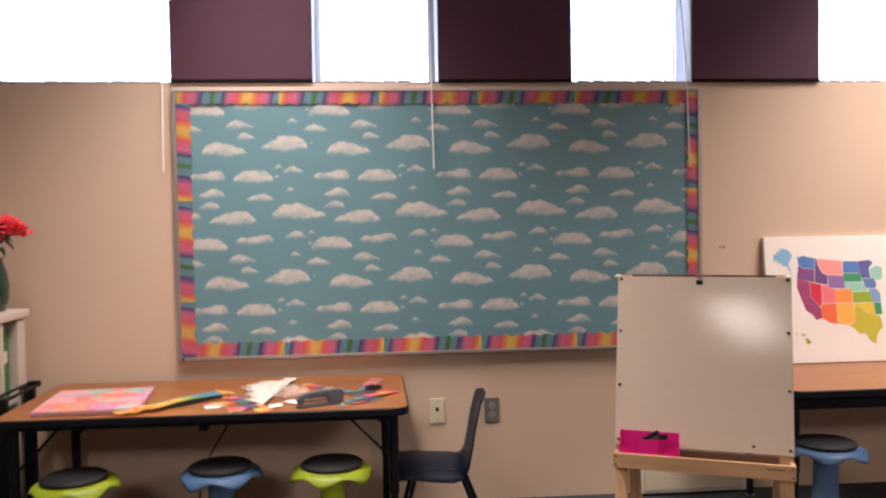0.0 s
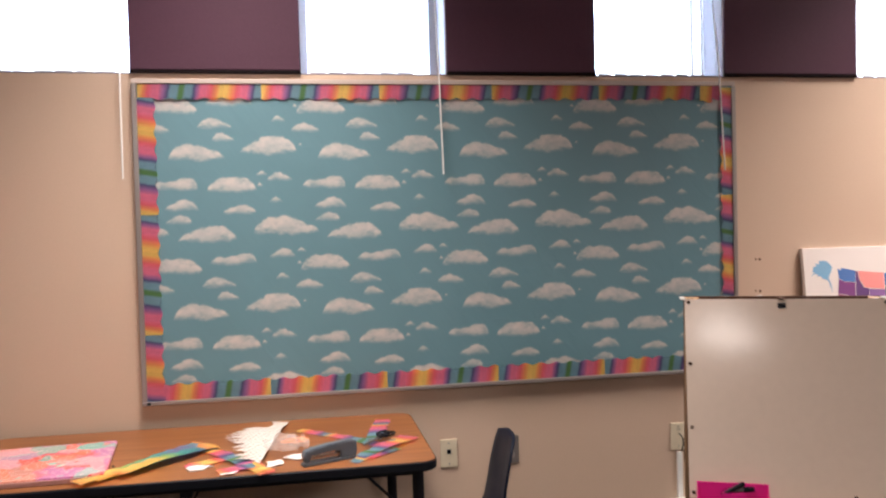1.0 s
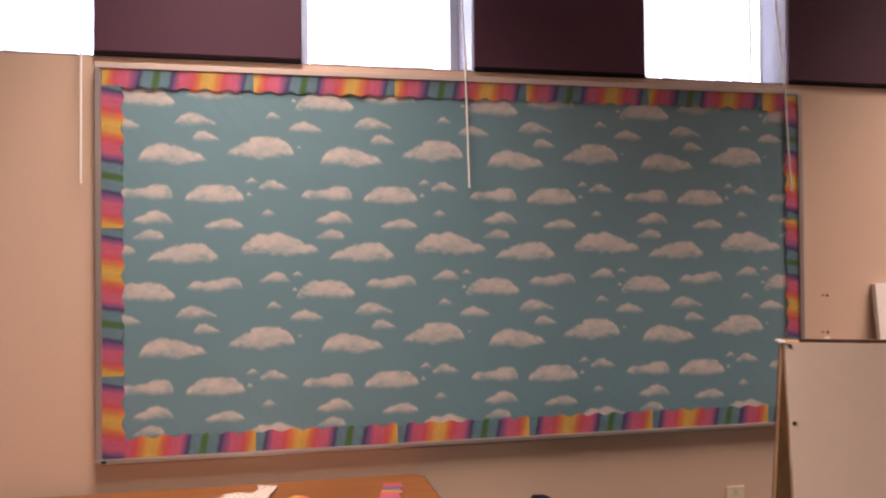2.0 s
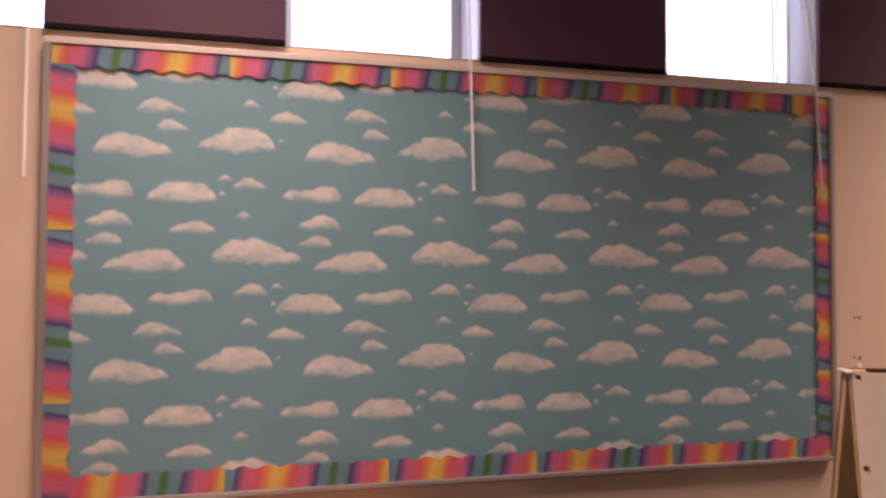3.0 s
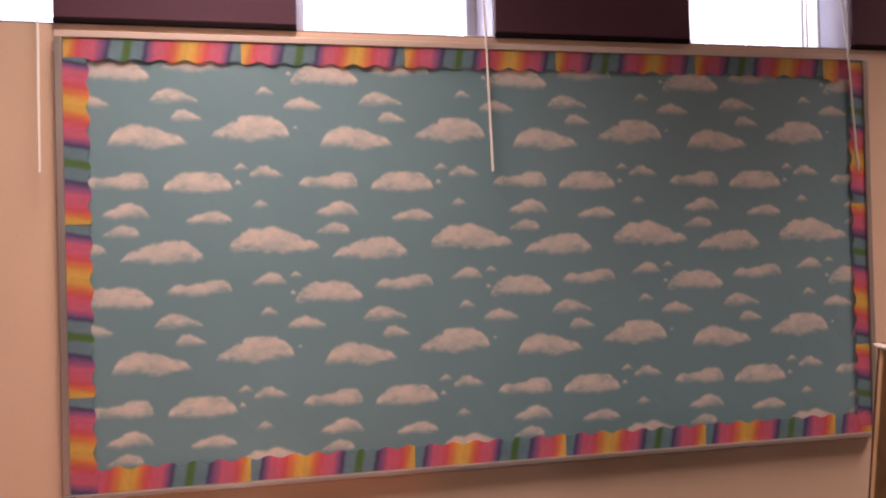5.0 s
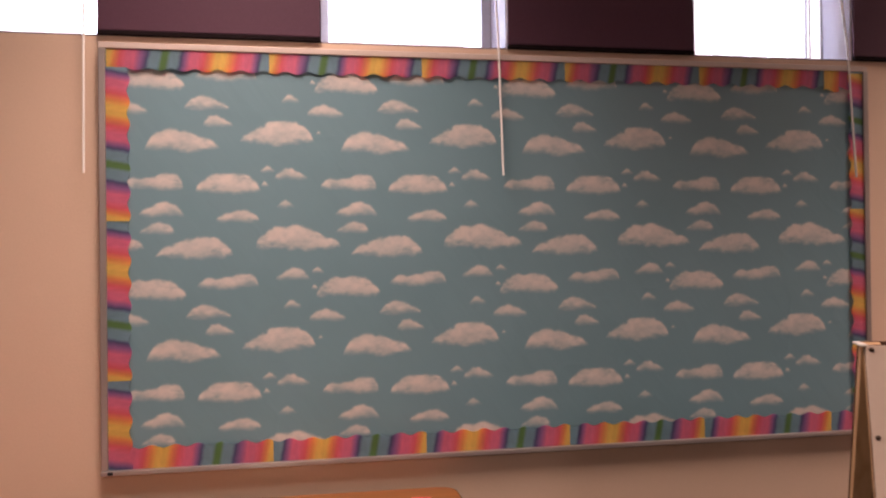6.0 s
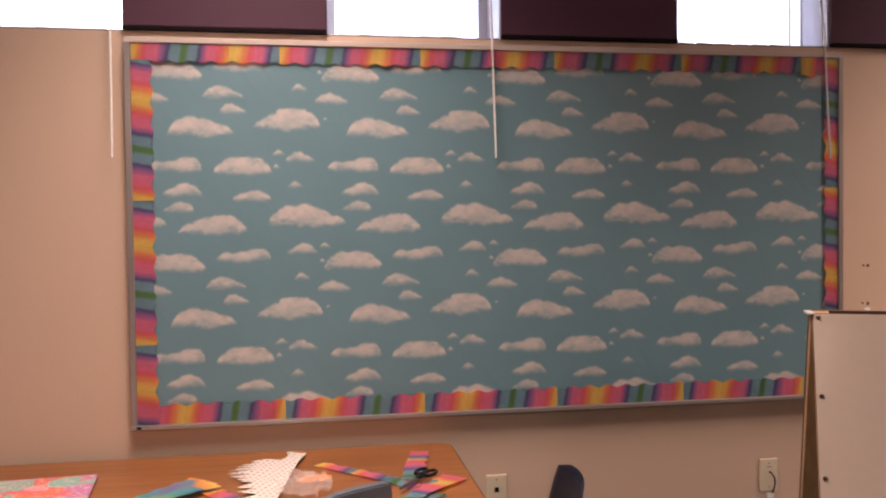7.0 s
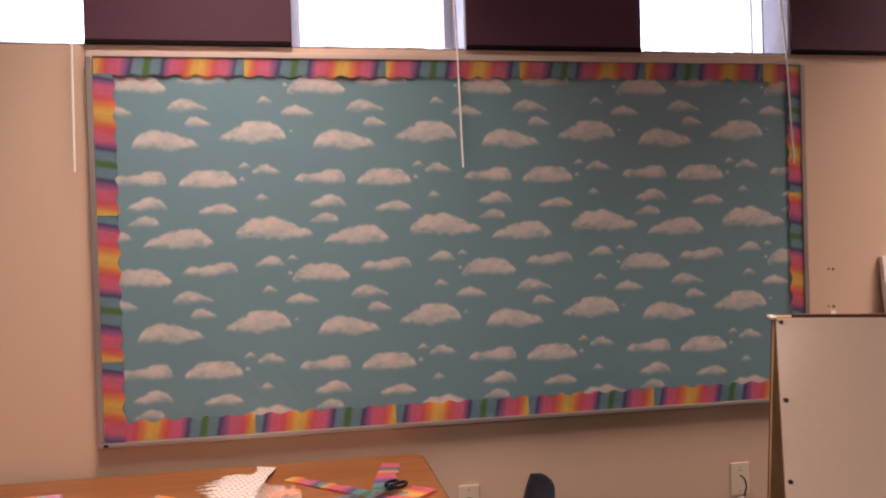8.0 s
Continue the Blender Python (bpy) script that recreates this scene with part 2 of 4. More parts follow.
def tube(points, r, n=10, bm=None):
    """A round bar along a line of points."""
    b = bmesh.new()
    pts = [Vector(p) for p in points]
    rings = []
    for i, p in enumerate(pts):
        d = (pts[min(i + 1, len(pts) - 1)] - pts[max(i - 1, 0)]).normalized()
        s = d.cross(Vector((0, 0, 1)) if abs(d.z) < 0.95 else Vector((1, 0, 0))).normalized()
        u = s.cross(d)
        rings.append([b.verts.new(p + r * (math.cos(2 * math.pi * k / n) * s + math.sin(2 * math.pi * k / n) * u)) for k in range(n)])
    for lo, hi in zip(rings, rings[1:]):
        for i in range(n):
            b.faces.new((lo[i], lo[(i + 1) % n], hi[(i + 1) % n], hi[i]))
    b.faces.new(rings[0][::-1])
    b.faces.new(rings[-1])
    return join(bm, b)


def slab(outline, z0, z1, bevel=0.0, m=None):
    """A plate of any outline in x and y, from z0 to z1."""
    b = bmesh.new()
    f = b.faces.new([b.verts.new((x, y, z0)) for x, y in outline])
    up = bmesh.ops.extrude_face_region(b, geom=[f])
    bmesh.ops.translate(b, vec=(0, 0, z1 - z0), verts=[g for g in up["geom"] if isinstance(g, bmesh.types.BMVert)])
    if bevel:
        bmesh.ops.bevel(b, geom=[e for e in b.edges if abs(e.verts[0].co.z - e.verts[1].co.z) < 1e-6], offset=bevel, segments=2, affect="EDGES")
    if m:
        b.transform(m)
    return b


def rounded(x0, x1, y0, y1, r, n=8):
    out = []
    for cx, cy, a0 in ((x1 - r, y1 - r, 0), (x0 + r, y1 - r, 90), (x0 + r, y0 + r, 180), (x1 - r, y0 + r, 270)):
        for k in range(n + 1):
            a = radians(a0 + 90 * k / n)
            out.append((cx + r * math.cos(a), cy + r * math.sin(a)))
    return out


def structure(name, bm, material, label=""):
    return tagged(part(name, bm, material), label, kind="structure")


# ---- the room ----
WALL, SILL, HEAD, CEIL = 3.77, 1.945, 2.62, 2.9
X0, X1, Y0 = -3.0, 3.7, -5.6
OPEN = [(-2.06, -0.844), (-0.216, 0.358), (0.981, 1.556), (2.179, 2.755)]
structure("floor", box(X0 - 0.2, X1 + 0.2, Y0 - 0.2, WALL + 0.3, -0.1, 0), M_FLOOR, "dark grey carpet floor")
structure("ceiling", box(X0 - 0.2, X1 + 0.2, Y0 - 0.2, WALL + 0.3, CEIL, CEIL + 0.1), M_CEIL, "white mineral tile ceiling")
bm = box(X0, X1, WALL, WALL + 0.3, 0, SILL)
box(X0, X1, WALL, WALL + 0.3, HEAD, CEIL, bm=bm)
edges = [X0] + [e for o in OPEN for e in o] + [X1]
for a, b_ in zip(edges[::2], edges[1::2]):
    box(a, b_, WALL, WALL + 0.3, SILL, HEAD, bm=bm)
wall_north = structure("wall_north", bm, M_WALL, "beige painted classroom wall with a row of high windows")
# unseen side walls close the room; their dark colour holds down the fill light
structure("wall_west", box(X0 - 0.2, X0, Y0, WALL + 0.3, 0, CEIL), M_FAR, "unseen side wall, darkened to cut bounced light")
structure("wall_east", box(X1, X1 + 0.2, Y0, WALL + 0.3, 0, CEIL), M_FAR, "unseen side wall, darkened to cut bounced light")
structure("wall_south", box(X0 - 0.2, X1 + 0.2, Y0 - 0.2, Y0, 0, CEIL), M_WALL, "beige painted wall")
structure("ground", box(-60, 60, WALL + 0.3, 120, -0.6, -0.5), mat("pale_paving", (0.5, 0.48, 0.44), 0.9, 0.15, 8, 0.4), "pale paved ground outside the windows")

# plum panels on the piers between the windows
for k, (a, b_) in enumerate(list(zip(edges[2::2], edges[3::2]))):
    p = thing("pier_panel", (0, 0, 0), "plum-painted pier panel between two high windows", "wall panel", "plum pier panels")
    part("panel", box(a, b_, WALL - 0.014, WALL - 0.001, SILL + 0.014, HEAD + 0.2, 0.003), M_PLUM, p)
    part("bottom_edge", box(a, b_, WALL - 0.017, WALL - 0.001, SILL + 0.001, SILL + 0.0135, 0.002), M_DARK, p, "dark bottom edge strip")


def window(k, a, b_):
    w = tagged(new("window_%d" % k), "high window with a slim pale frame and bright daylight", kind="structure")
    y0, y1 = WALL + 0.20, WALL + 0.24
    for n, (p, q, r, s) in {"left": (a, a + 0.034, SILL, HEAD), "right": (b_ - 0.034, b_, SILL, HEAD),
                            "low": (a + 0.034, b_ - 0.034, SILL, SILL + 0.022), "top": (a + 0.034, b_ - 0.034, HEAD - 0.03, HEAD)}.items():
        part("window_frame", box(p, q, y0, y1, r, s, 0.003), M_FRAME, w)
    part("window_sill", box(a + 0.001, b_ - 0.001, WALL + 0.002, WALL + 0.198, SILL + 0.0005, SILL + 0.006, 0.002), M_JAMB, w)
    pane = part("pane", box(a + 0.03, b_ - 0.03, y0 + 0.016, y0 + 0.022, SILL + 0.02, HEAD - 0.02), M_GLASS, w)
    pane.visible_shadow = False
    for x in (a + 0.0015, b_ - 0.0015):
        part("jamb_lining", box(x - 0.001, x + 0.001, WALL + 0.002, y0 - 0.002, SILL + 0.007, HEAD - 0.001), M_JAMB, w)


M_GLASS = bpy.data.materials.new("window_glass")
M_GLASS.use_nodes = True
gb = M_GLASS.node_tree.nodes["Principled BSDF"]
gb.inputs["Transmission Weight"].default_value, gb.inputs["Roughness"].default_value, gb.inputs["IOR"].default_value = 1.0, 0.0, 1.02
M_VANE = bpy.data.materials.new("blind_vane")
M_VANE.use_nodes = True
vn = M_VANE.node_tree
vt, vm, vno = vn.nodes.new("ShaderNodeBsdfTranslucent"), vn.nodes.new("ShaderNodeMixShader"), vn.nodes.new("ShaderNodeTexNoise")
vno.inputs["Scale"].default_value = 40
vt.inputs[0].default_value = (0.85, 0.85, 0.85, 1)
vn.nodes["Principled BSDF"].inputs["Base Color"].default_value = (0.8, 0.79, 0.78, 1)
vm.inputs[0].default_value = 0.6
vn.links.new(vn.nodes["Principled BSDF"].outputs[0], vm.inputs[1])
vn.links.new(vt.outputs[0], vm.inputs[2])
vn.links.new(vm.outputs[0], vn.nodes["Material Output"].inputs[0])


def blind(a, b_, wand_x, cords, start, stop):
    """A vane blind whose vanes run from start past one jamb to stop short of the other."""
    bl = thing("vertical_blind", ((a + b_) / 2, WALL + 0.10, HEAD), "white vertical vane blind in a high window, with a hanging wand", "window blind", "vertical blinds")
    h = (b_ - a) / 2
    part("headrail", box(-h + 0.006, h - 0.006, -0.022, 0.022, -0.045, -0.004, 0.004), M_WHITE, bl)
    span = b_ - a - start - stop
    n = round(span / 0.074)
    for i in range(n + 1):
        x = -h + start + i * span / n
        turn = 14 + 3 * math.sin(i * 2.3 + a)
        v = bmesh.new()
        for s in range(7):
            u = -0.039 + 0.078 * s / 6
            bow = 0.004 * (1 - (u / 0.039) ** 2)
            v.verts.new((u, bow, -0.045))
            v.verts.new((u, bow, SILL + 0.022 - HEAD + 0.002 * math.sin(i * 1.7)))
        v.verts.ensure_lookup_table()
        for s in range(6):
            v.faces.new((v.verts[2 * s], v.verts[2 * s + 1], v.verts[2 * s + 3], v.verts[2 * s + 2]))
        bmesh.ops.solidify(v, geom=v.faces[:], thickness=0.0006)
        v.transform(Matrix.Translation((x, 0, 0)) @ Matrix.Rotation(radians(turn), 4, "Z"))
        vane = part("vane", v, M_VANE, bl)
        low = SILL + 0.0225 - HEAD + 0.002 * math.sin(i * 1.7)
        part("weight", box(-0.030, 0.030, -0.003, 0.0045, low - 0.009, low + 0.006, 0.001, m=Matrix.Translation((x, 0, 0)) @ Matrix.Rotation(radians(turn), 4, "Z")), M_WEIGHT, vane, "grey hem weight")
    for dx in cords:
        part("cord", tube([(h - dx - 0.002, -0.03, -0.045), (h - dx, -0.03, SILL + 0.012 - HEAD)], 0.0026, 6), M_GREYP, bl, "thin dark pull cord")
    part("wand", tube([(wand_x - (a + b_) / 2 - 0.012, -0.045, -0.05), (wand_x - (a + b_) / 2 - 0.004, -0.130, SILL - HEAD + 0.03), (wand_x - (a + b_) / 2, -0.158, 1.548 - HEAD)], 0.0034, 8), M_WHITE, bl, "thin white tilt wand")
    return bl


for k, (a, b_) in enumerate(OPEN):
    window(k + 1, a, b_)
for (a, b_), wx, cords, ends in zip(OPEN, (-0.872, 0.327, 1.524, 2.72), ((), (), (0.060, 0.105), ()), ((0.072, 0.110), (0.072, 0.153), (0.085, 0.066), (0.072, 0.153))):
    blind(a, b_, wx, cords, *ends)

# ceiling lights
M_LIT = bpy.data.materials.new("lit_diffuser")
M_LIT.use_nodes = True
M_LIT.node_tree.nodes["Principled BSDF"].inputs["Emission Color"].default_value = (*LAMP_COLOUR, 1)
M_LIT.node_tree.nodes["Principled BSDF"].inputs["Emission Strength"].default_value = 0.35
for x, y, watts, beam in TROFFERS:
    t_ = thing("ceiling_light", (x, y, CEIL), "white recessed fluorescent ceiling light with a lit diffuser", "ceiling light", "ceiling lights")
    part("frame", box(-0.31, 0.31, -0.62, 0.62, -0.03, -0.002, 0.004), M_WHITE, t_)
    part("diffuser", box(-0.28, 0.28, -0.59, 0.59, -0.034, -0.0305), M_LIT, t_)
    la = new("ceiling_lamp", bpy.data.lights.new("ceiling_lamp", "AREA"))
    la.data.shape, la.data.size, la.data.size_y, la.data.energy, la.data.color = "RECTANGLE", 0.56, 1.18, watts, LAMP_COLOUR
    la.data.spread = radians(beam)
    la.location = (x, y, CEIL - 0.037)

# ---- bulletin board ----
BX0, BX1, BZ0, BZ1 = -0.838, 1.592, 0.699, 1.922
board = thing("bulletin_board", (0, WALL, 0), "large bulletin board with blue cloud paper and scalloped rainbow border", "bulletin board")
part("backing", box(BX0 + 0.004, BX1 - 0.004, -0.012, -0.001, BZ0 + 0.004, BZ1 - 0.004), M_BROWN, board)
part("side_rail", box(BX0, BX0 + 0.018, -0.033, -0.0005, BZ0 + 0.014, BZ1 - 0.0185, 0.002), M_ALU, board)
part("side_rail", box(BX1 - 0.018, BX1, -0.033, -0.0005, BZ0 + 0.014, BZ1 - 0.0185, 0.002), M_ALU, board)
part("bottom_rail", box(BX0, BX1, -0.040, -0.0005, BZ0, BZ0 + 0.0135, 0.002), M_ALU, board)
part("top_rail", box(BX0, BX1, -0.030, -0.0005, BZ1 - 0.018, BZ1, 0.002), M_TRIM, board, "pale top rail below the windows")

part("corner_notch", box(BX0 + 0.018, BX0 + 0.032, -0.0412, -0.0402, BZ0 + 0.003, BZ0 + 0.012), M_BLKP, board, "dark gap in the corner joint")

PX, PZ = 0.557, 0.604
# clouds of one repeat of the print: middle, foot, width, height, form
CLOUDS = [
    (-0.544, 1.738, 0.121, 0.041, "m"), (-0.515, 1.690, 0.082, 0.032, "m"), (-0.306, 1.764, 0.053, 0.024, "M"), (-0.205, 1.724, 0.105, 0.036, "m"),
    (-0.613, 1.616, 0.205, 0.064, "A"), (-0.347, 1.637, 0.205, 0.076, "B"), (-0.225, 1.669, 0.018, 0.011, "M"), (-0.373, 1.558, 0.041, 0.020, "M"),
    (-0.306, 1.538, 0.093, 0.032, "m"), (-0.138, 1.507, 0.163, 0.047, "T"), (-0.487, 1.496, 0.179, 0.056, "R"), (-0.384, 1.516, 0.021, 0.016, "M"),
    (-0.322, 1.454, 0.050, 0.024, "M"), (-0.675, 1.429, 0.120, 0.043, "n"), (-0.462, 1.412, 0.118, 0.036, "a"), (-0.685, 1.379, 0.096, 0.034, "n"),
    (-0.287, 1.329, 0.238, 0.076, "b"), (-0.582, 1.307, 0.209, 0.064, "a"), (-0.490, 1.219, 0.170, 0.045, "T"), (-0.307, 1.243, 0.093, 0.035, "n"),
    (-0.233, 1.260, 0.038, 0.019, "M"), (-0.142, 1.191, 0.181, 0.057, "r"), (-0.241, 1.213, 0.019, 0.014, "M"),
]
FORMS = {"A": (0.62, 0.92, 1.0, 0.96, 0.78, 0.60, 0.48), "B": (0.46, 0.54, 0.80, 1.0, 0.88, 0.86, 0.70), "R": (0.55, 0.85, 0.97, 1.0, 1.0, 0.93, 0.64),
         "T": (0.66, 0.74, 0.66, 0.76, 0.95, 1.0, 0.95), "M": (0.30, 0.50, 0.88, 1.0, 0.78, 0.45, 0.26), "m": (0.52, 0.80, 0.96, 1.0, 0.78, 0.54, 0.36)}
FORMS.update({"a": FORMS["A"][::-1], "b": FORMS["B"][::-1], "r": FORMS["R"][::-1], "n": FORMS["m"][::-1]})


def rounded_form(form):
    """The outline of a cloud's top, smoothed between its stations."""
    fine = np.interp(np.linspace(-0.95, 0.95, 97), np.linspace(-0.95, 0.95, 7), FORMS[form])
    return np.convolve(np.pad(fine, 10, mode="edge"), np.hanning(23)[1:-1] / np.hanning(23).sum(), mode="valid")


def fractal(x, z, seed, octaves=4):
    """Smooth value noise in two dimensions, 0 to 1."""
    rng = np.random.default_rng(seed)
    table = rng.random((64, 64))
    total, amp, norm = np.zeros_like(x), 1.0, 0.0
    for o in range(octaves):
        ix, iz = np.floor(x).astype(int), np.floor(z).astype(int)
        fx, fz = x - ix, z - iz
        fx, fz = fx * fx * (3 - 2 * fx), fz * fz * (3 - 2 * fz)
        c = lambda i, j: table[(ix + i) % 64, (iz + j) % 64]
        total += amp * ((c(0, 0) * (1 - fx) + c(1, 0) * fx) * (1 - fz) + (c(0, 1) * (1 - fx) + c(1, 1) * fx) * fz)
        norm += amp
        amp, x, z = amp * 0.55, x * 2.1 + 7.3, z * 2.1 + 3.1
    return total / norm


def cloud_cover(x, z):
    cover = np.zeros_like(x)
    step = lambda a, b, t: (lambda s: s * s * (3 - 2 * s))(np.clip((t - a) / (b - a), 0, 1))
    for k, (cx, foot, w, h, form) in enumerate(CLOUDS):
        dx = (x - cx + PX / 2) % PX - PX / 2
        dz = (z - foot + 0.25 * PZ) % PZ - 0.25 * PZ
        near = (abs(dx) < w * 0.62) & (dz > -0.02) & (dz < h * 1.35)
        px, pz = dx[near], dz[near]
        wx = fractal(px / 0.030 + 9 * k, pz / 0.024 + 5 * k, 11) - 0.5
        wz = fractal(px / 0.026 + 3 * k, pz / 0.024 + 8 * k, 14) - 0.5
        fine = fractal(px / 0.020 + 3 * k, pz / 0.015 + k, 12, 2) - 0.5
        u, v = (px + 0.009 * wx) / (0.52 * w), (pz + 0.11 * h * wz) / (1.02 * h)
        top = np.interp(u, np.linspace(-0.95, 0.95, 97), rounded_form(form))
        top = (top + 0.06 * abs(np.sin(6.5 * u + 1.7 * k)) - 0.03) * np.sqrt(np.clip(1 - np.clip(abs(u) / 1.0, 0, 1) ** 6, 0, 1))
        low = 0.03 + 0.10 * np.clip(abs(u), 0, 1) ** 6 + 0.05 * np.sin(4 * u + k)
        soft = min(0.0062 / h, 0.25)
        a = step(-0.3 * soft, 1.5 * soft, top - v + 0.10 * fine) * step(-1.1 * soft, 2.2 * soft, v - low + 0.18 * fine)
        patch = fractal(px / 0.034 + 4 * k, pz / 0.018 + 2 * k, 13)
        body = 0.60 + 0.40 * step(0.0, 0.7, v / np.clip(top, 0.15, 1)) - 1.7 * np.clip(patch - 0.50, 0, 1) * (0.35 + abs(u))
        wisp = 0.90 + 0.45 * fine
        cover[near] = np.maximum(cover[near], a * np.clip(body * wisp, 0, 1))
    return cover


def cloud_sheet():
    nx, nz = 1100, 556
    xs = np.linspace(BX0 + 0.012, BX1 - 0.012, nx)
    zs = np.linspace(BZ0 + 0.012, BZ1 - 0.016, nz)
    gx, gz = np.meshgrid(xs, zs)
    crease = abs(fractal(gx * 2.2 + gz * 1.4 + 3, gz * 2.6 - gx * 0.8 + 2, 8) - 0.5)
    gy = -0.0200 - 0.005 * (fractal(gx * 3.1, gz * 2.3, 5) - 0.5) - 0.0026 * (fractal(gx * 9 + gz * 6, gz * 3, 6) - 0.5) - 0.0010 * (fractal(gx * 3.5 + 4, gz * 17 + gx * 2, 9, 2) - 0.5) - 0.0004 * np.clip(1 - crease / 0.03, 0, 1)
    me = bpy.data.meshes.new("paper")
    me.vertices.add(nx * nz)
    me.vertices.foreach_set("co", np.stack([gx, gy, gz], -1).astype(np.float32).ravel())
    i = (np.arange(nz - 1)[:, None] * nx + np.arange(nx - 1)[None]).ravel()
    quads = np.stack([i, i + 1, i + nx + 1, i + nx], -1).astype(np.int32)
    me.loops.add(quads.size)
    me.loops.foreach_set("vertex_index", quads.ravel())
    me.polygons.add(len(quads))
    me.polygons.foreach_set("loop_start", np.arange(0, quads.size, 4, dtype=np.int32))
    me.polygons.foreach_set("use_smooth", np.ones(len(quads), dtype=bool))
    me.update(calc_edges=True)
    at = me.attributes.new("cloud", "FLOAT", "POINT")
    at.data.foreach_set("value", cloud_cover(gx, gz).astype(np.float32).ravel())
    me.materials.append(M_SKY)
    ob = new("paper", me)
    ob.parent = board
    ob["label"] = "blue printed paper with white clouds"
    return ob


cloud_sheet()


P = 0.4515


def strip(length, width, u0, wave=True, thick=0.0006, both=False, sag=0.0, seed=0):
    """A flat border strip in x and z from the origin: straight foot, scalloped top. The print starts at u0 repeats."""
    n = max(int(length / 0.006), 4)
    bm = bmesh.new()
    uvl = bm.loops.layers.uv.new("UVMap")
    rows, info = [], {}
    for i in range(n + 1):
        x = length * i / n
        w = 0.0046 * math.sin((x / P + u0) * 2 * math.pi * 7) if wave else 0
        col = []
        for j in range(3):
            z = j / 2 * (width + w)
            if both and j == 0:
                z -= w
            y = -sag * math.sin(math.pi * x / length) * (0.4 + 0.6 * j / 2) - 0.0008 * j * math.sin(x * 23 + seed)
            v = bm.verts.new((x, y, z))
            info[v] = (x / P + u0, j / 2)
            col.append(v)
        rows.append(col)
    for a, b in zip(rows, rows[1:]):
        for j in range(2):
            f = bm.faces.new((a[j], b[j], b[j + 1], a[j + 1]))
            for lp in f.loops:
                lp[uvl].uv = info[lp.vert]
    return bm


W = 0.061
def lay(length, m, u0, y, seed, wide):
    bm = strip(length, wide, u0, seed=seed, sag=0.001)
    bm.transform(Matrix.Translation((0, y, 0)) @ m)
    bmesh.ops.solidify(bm, geom=bm.faces[:], thickness=-0.0006)
    part("border_strip", bm, M_RAIN, board, "scalloped rainbow border card")


def run(start, end, seam, place, y, wide=W):
    """Lay card pieces end to end from start to end, with joints at seam plus whole repeats."""
    k = math.floor((start - seam) / P + 1e-6)
    a = start
    while a < end - 1e-4:
        b = min(seam + (k + 1) * P, end)
        lay(b - a + 0.0, place(a), (a - seam) / P - k, y - 0.0006 * (k % 2), k, wide)
        a, k = b, k + 1


RY = Matrix.Rotation
xl, xr, zb, zt = BX0 + 0.0185, BX1 - 0.0185, BZ0 + 0.014, BZ1 - 0.0185
run(-xr, -xl, 0.365, lambda a: Matrix.Translation((-a, 0, zb)) @ Matrix.Diagonal((-1, 1, 1, 1)), -0.0250)
run(xl, xr - 0.03, -0.3665, lambda a: Matrix.Translation((a, 0, zt)) @ Matrix.Diagonal((1, 1, -1, 1)), -0.0250, 0.056)
run(zb, zt - 0.052, 0.963, lambda a: Matrix.Translation((xl, 0, a)) @ RY(radians(-90), 4, "Y") @ Matrix.Diagonal((1, 1, -1, 1)), -0.0268)
run(-zt, -zb - 0.02, -1.446, lambda a: Matrix.Translation((xr, 0, -a)) @ RY(radians(90), 4, "Y") @ Matrix.Diagonal((1, 1, -1, 1)), -0.0268, 0.050)

bm = strip(0.055, 0.066, 0.66, seed=3)
bm.transform(Matrix.Translation((1.432, -0.0285, zt)) @ Matrix.Diagonal((1, 1, -1, 1)))
bmesh.ops.solidify(bm, geom=bm.faces[:], thickness=-0.0006)
part("border_strip", bm, M_RAIN, board, "short yellow offcut of border card")

# ---- small things on the wall ----
def plate(x, z, material, label, name="wall_plate"):
    t_ = thing(name, (x, WALL, z), label, "wall plate")
    part("cover", box(-0.035, 0.035, -0.0065, -0.0005, -0.0575, 0.0575, 0.0025), material, t_)
    for dz in (-0.042, 0.042):
        part("screw", lathe([(0.0032, 0), (0.0032, 0.0008), (0.002, 0.0014)], 10, m=pose(0, -0.0062, dz, 90)), M_STEEL, t_)
    return t_


pl = plate(0.328, 0.427, M_IVORY, "ivory plastic data wall plate with one small jack", "data_outlet")
part("jack", box(-0.0075, 0.0075, -0.0085, -0.0068, -0.001, 0.016, 0.001), M_BLKP, pl, "black jack socket")
pl = plate(0.585, 0.423, M_GREYP, "dark grey double power outlet plate on beige wall", "power_outlet")
for dz in (-0.02, 0.02):
    soc = part("socket", lathe([(0.0165, 0), (0.0165, 0.0022), (0.015, 0.003)], 24, m=pose(0, -0.0068, dz, 90)), mat("socket_grey", (0.30, 0.275, 0.255), 0.4, 0.05), pl, "lighter grey socket face")
    for dx in (-0.006, 0.006):
        part("slot", box(dx - 0.0013, dx + 0.0013, -0.0104, -0.0099, dz - 0.001, dz + 0.007), M_BLKP, soc)
    part("slot", box(-0.002, 0.002, -0.0104, -0.0099, dz - 0.010, dz - 0.006), M_BLKP, soc)
pl = plate(1.3195, 0.427, M_IVORY, "ivory wall plate with a looped black cable above white raceway", "cable_outlet")
part("cable", tube([(0.0, -0.008, 0.012), (0.002, -0.022, 0.010), (0.009, -0.026, -0.004), (0.014, -0.022, -0.028), (0.012, -0.014, -0.052), (0.010, -0.012, -0.062)], 0.0028, 8), M_BLKP, pl, "short black cable loop", smooth=True)
part("marking", box(-0.009, 0.009, -0.0068, -0.0064, 0.028, 0.0305), M_GREYP, pl)
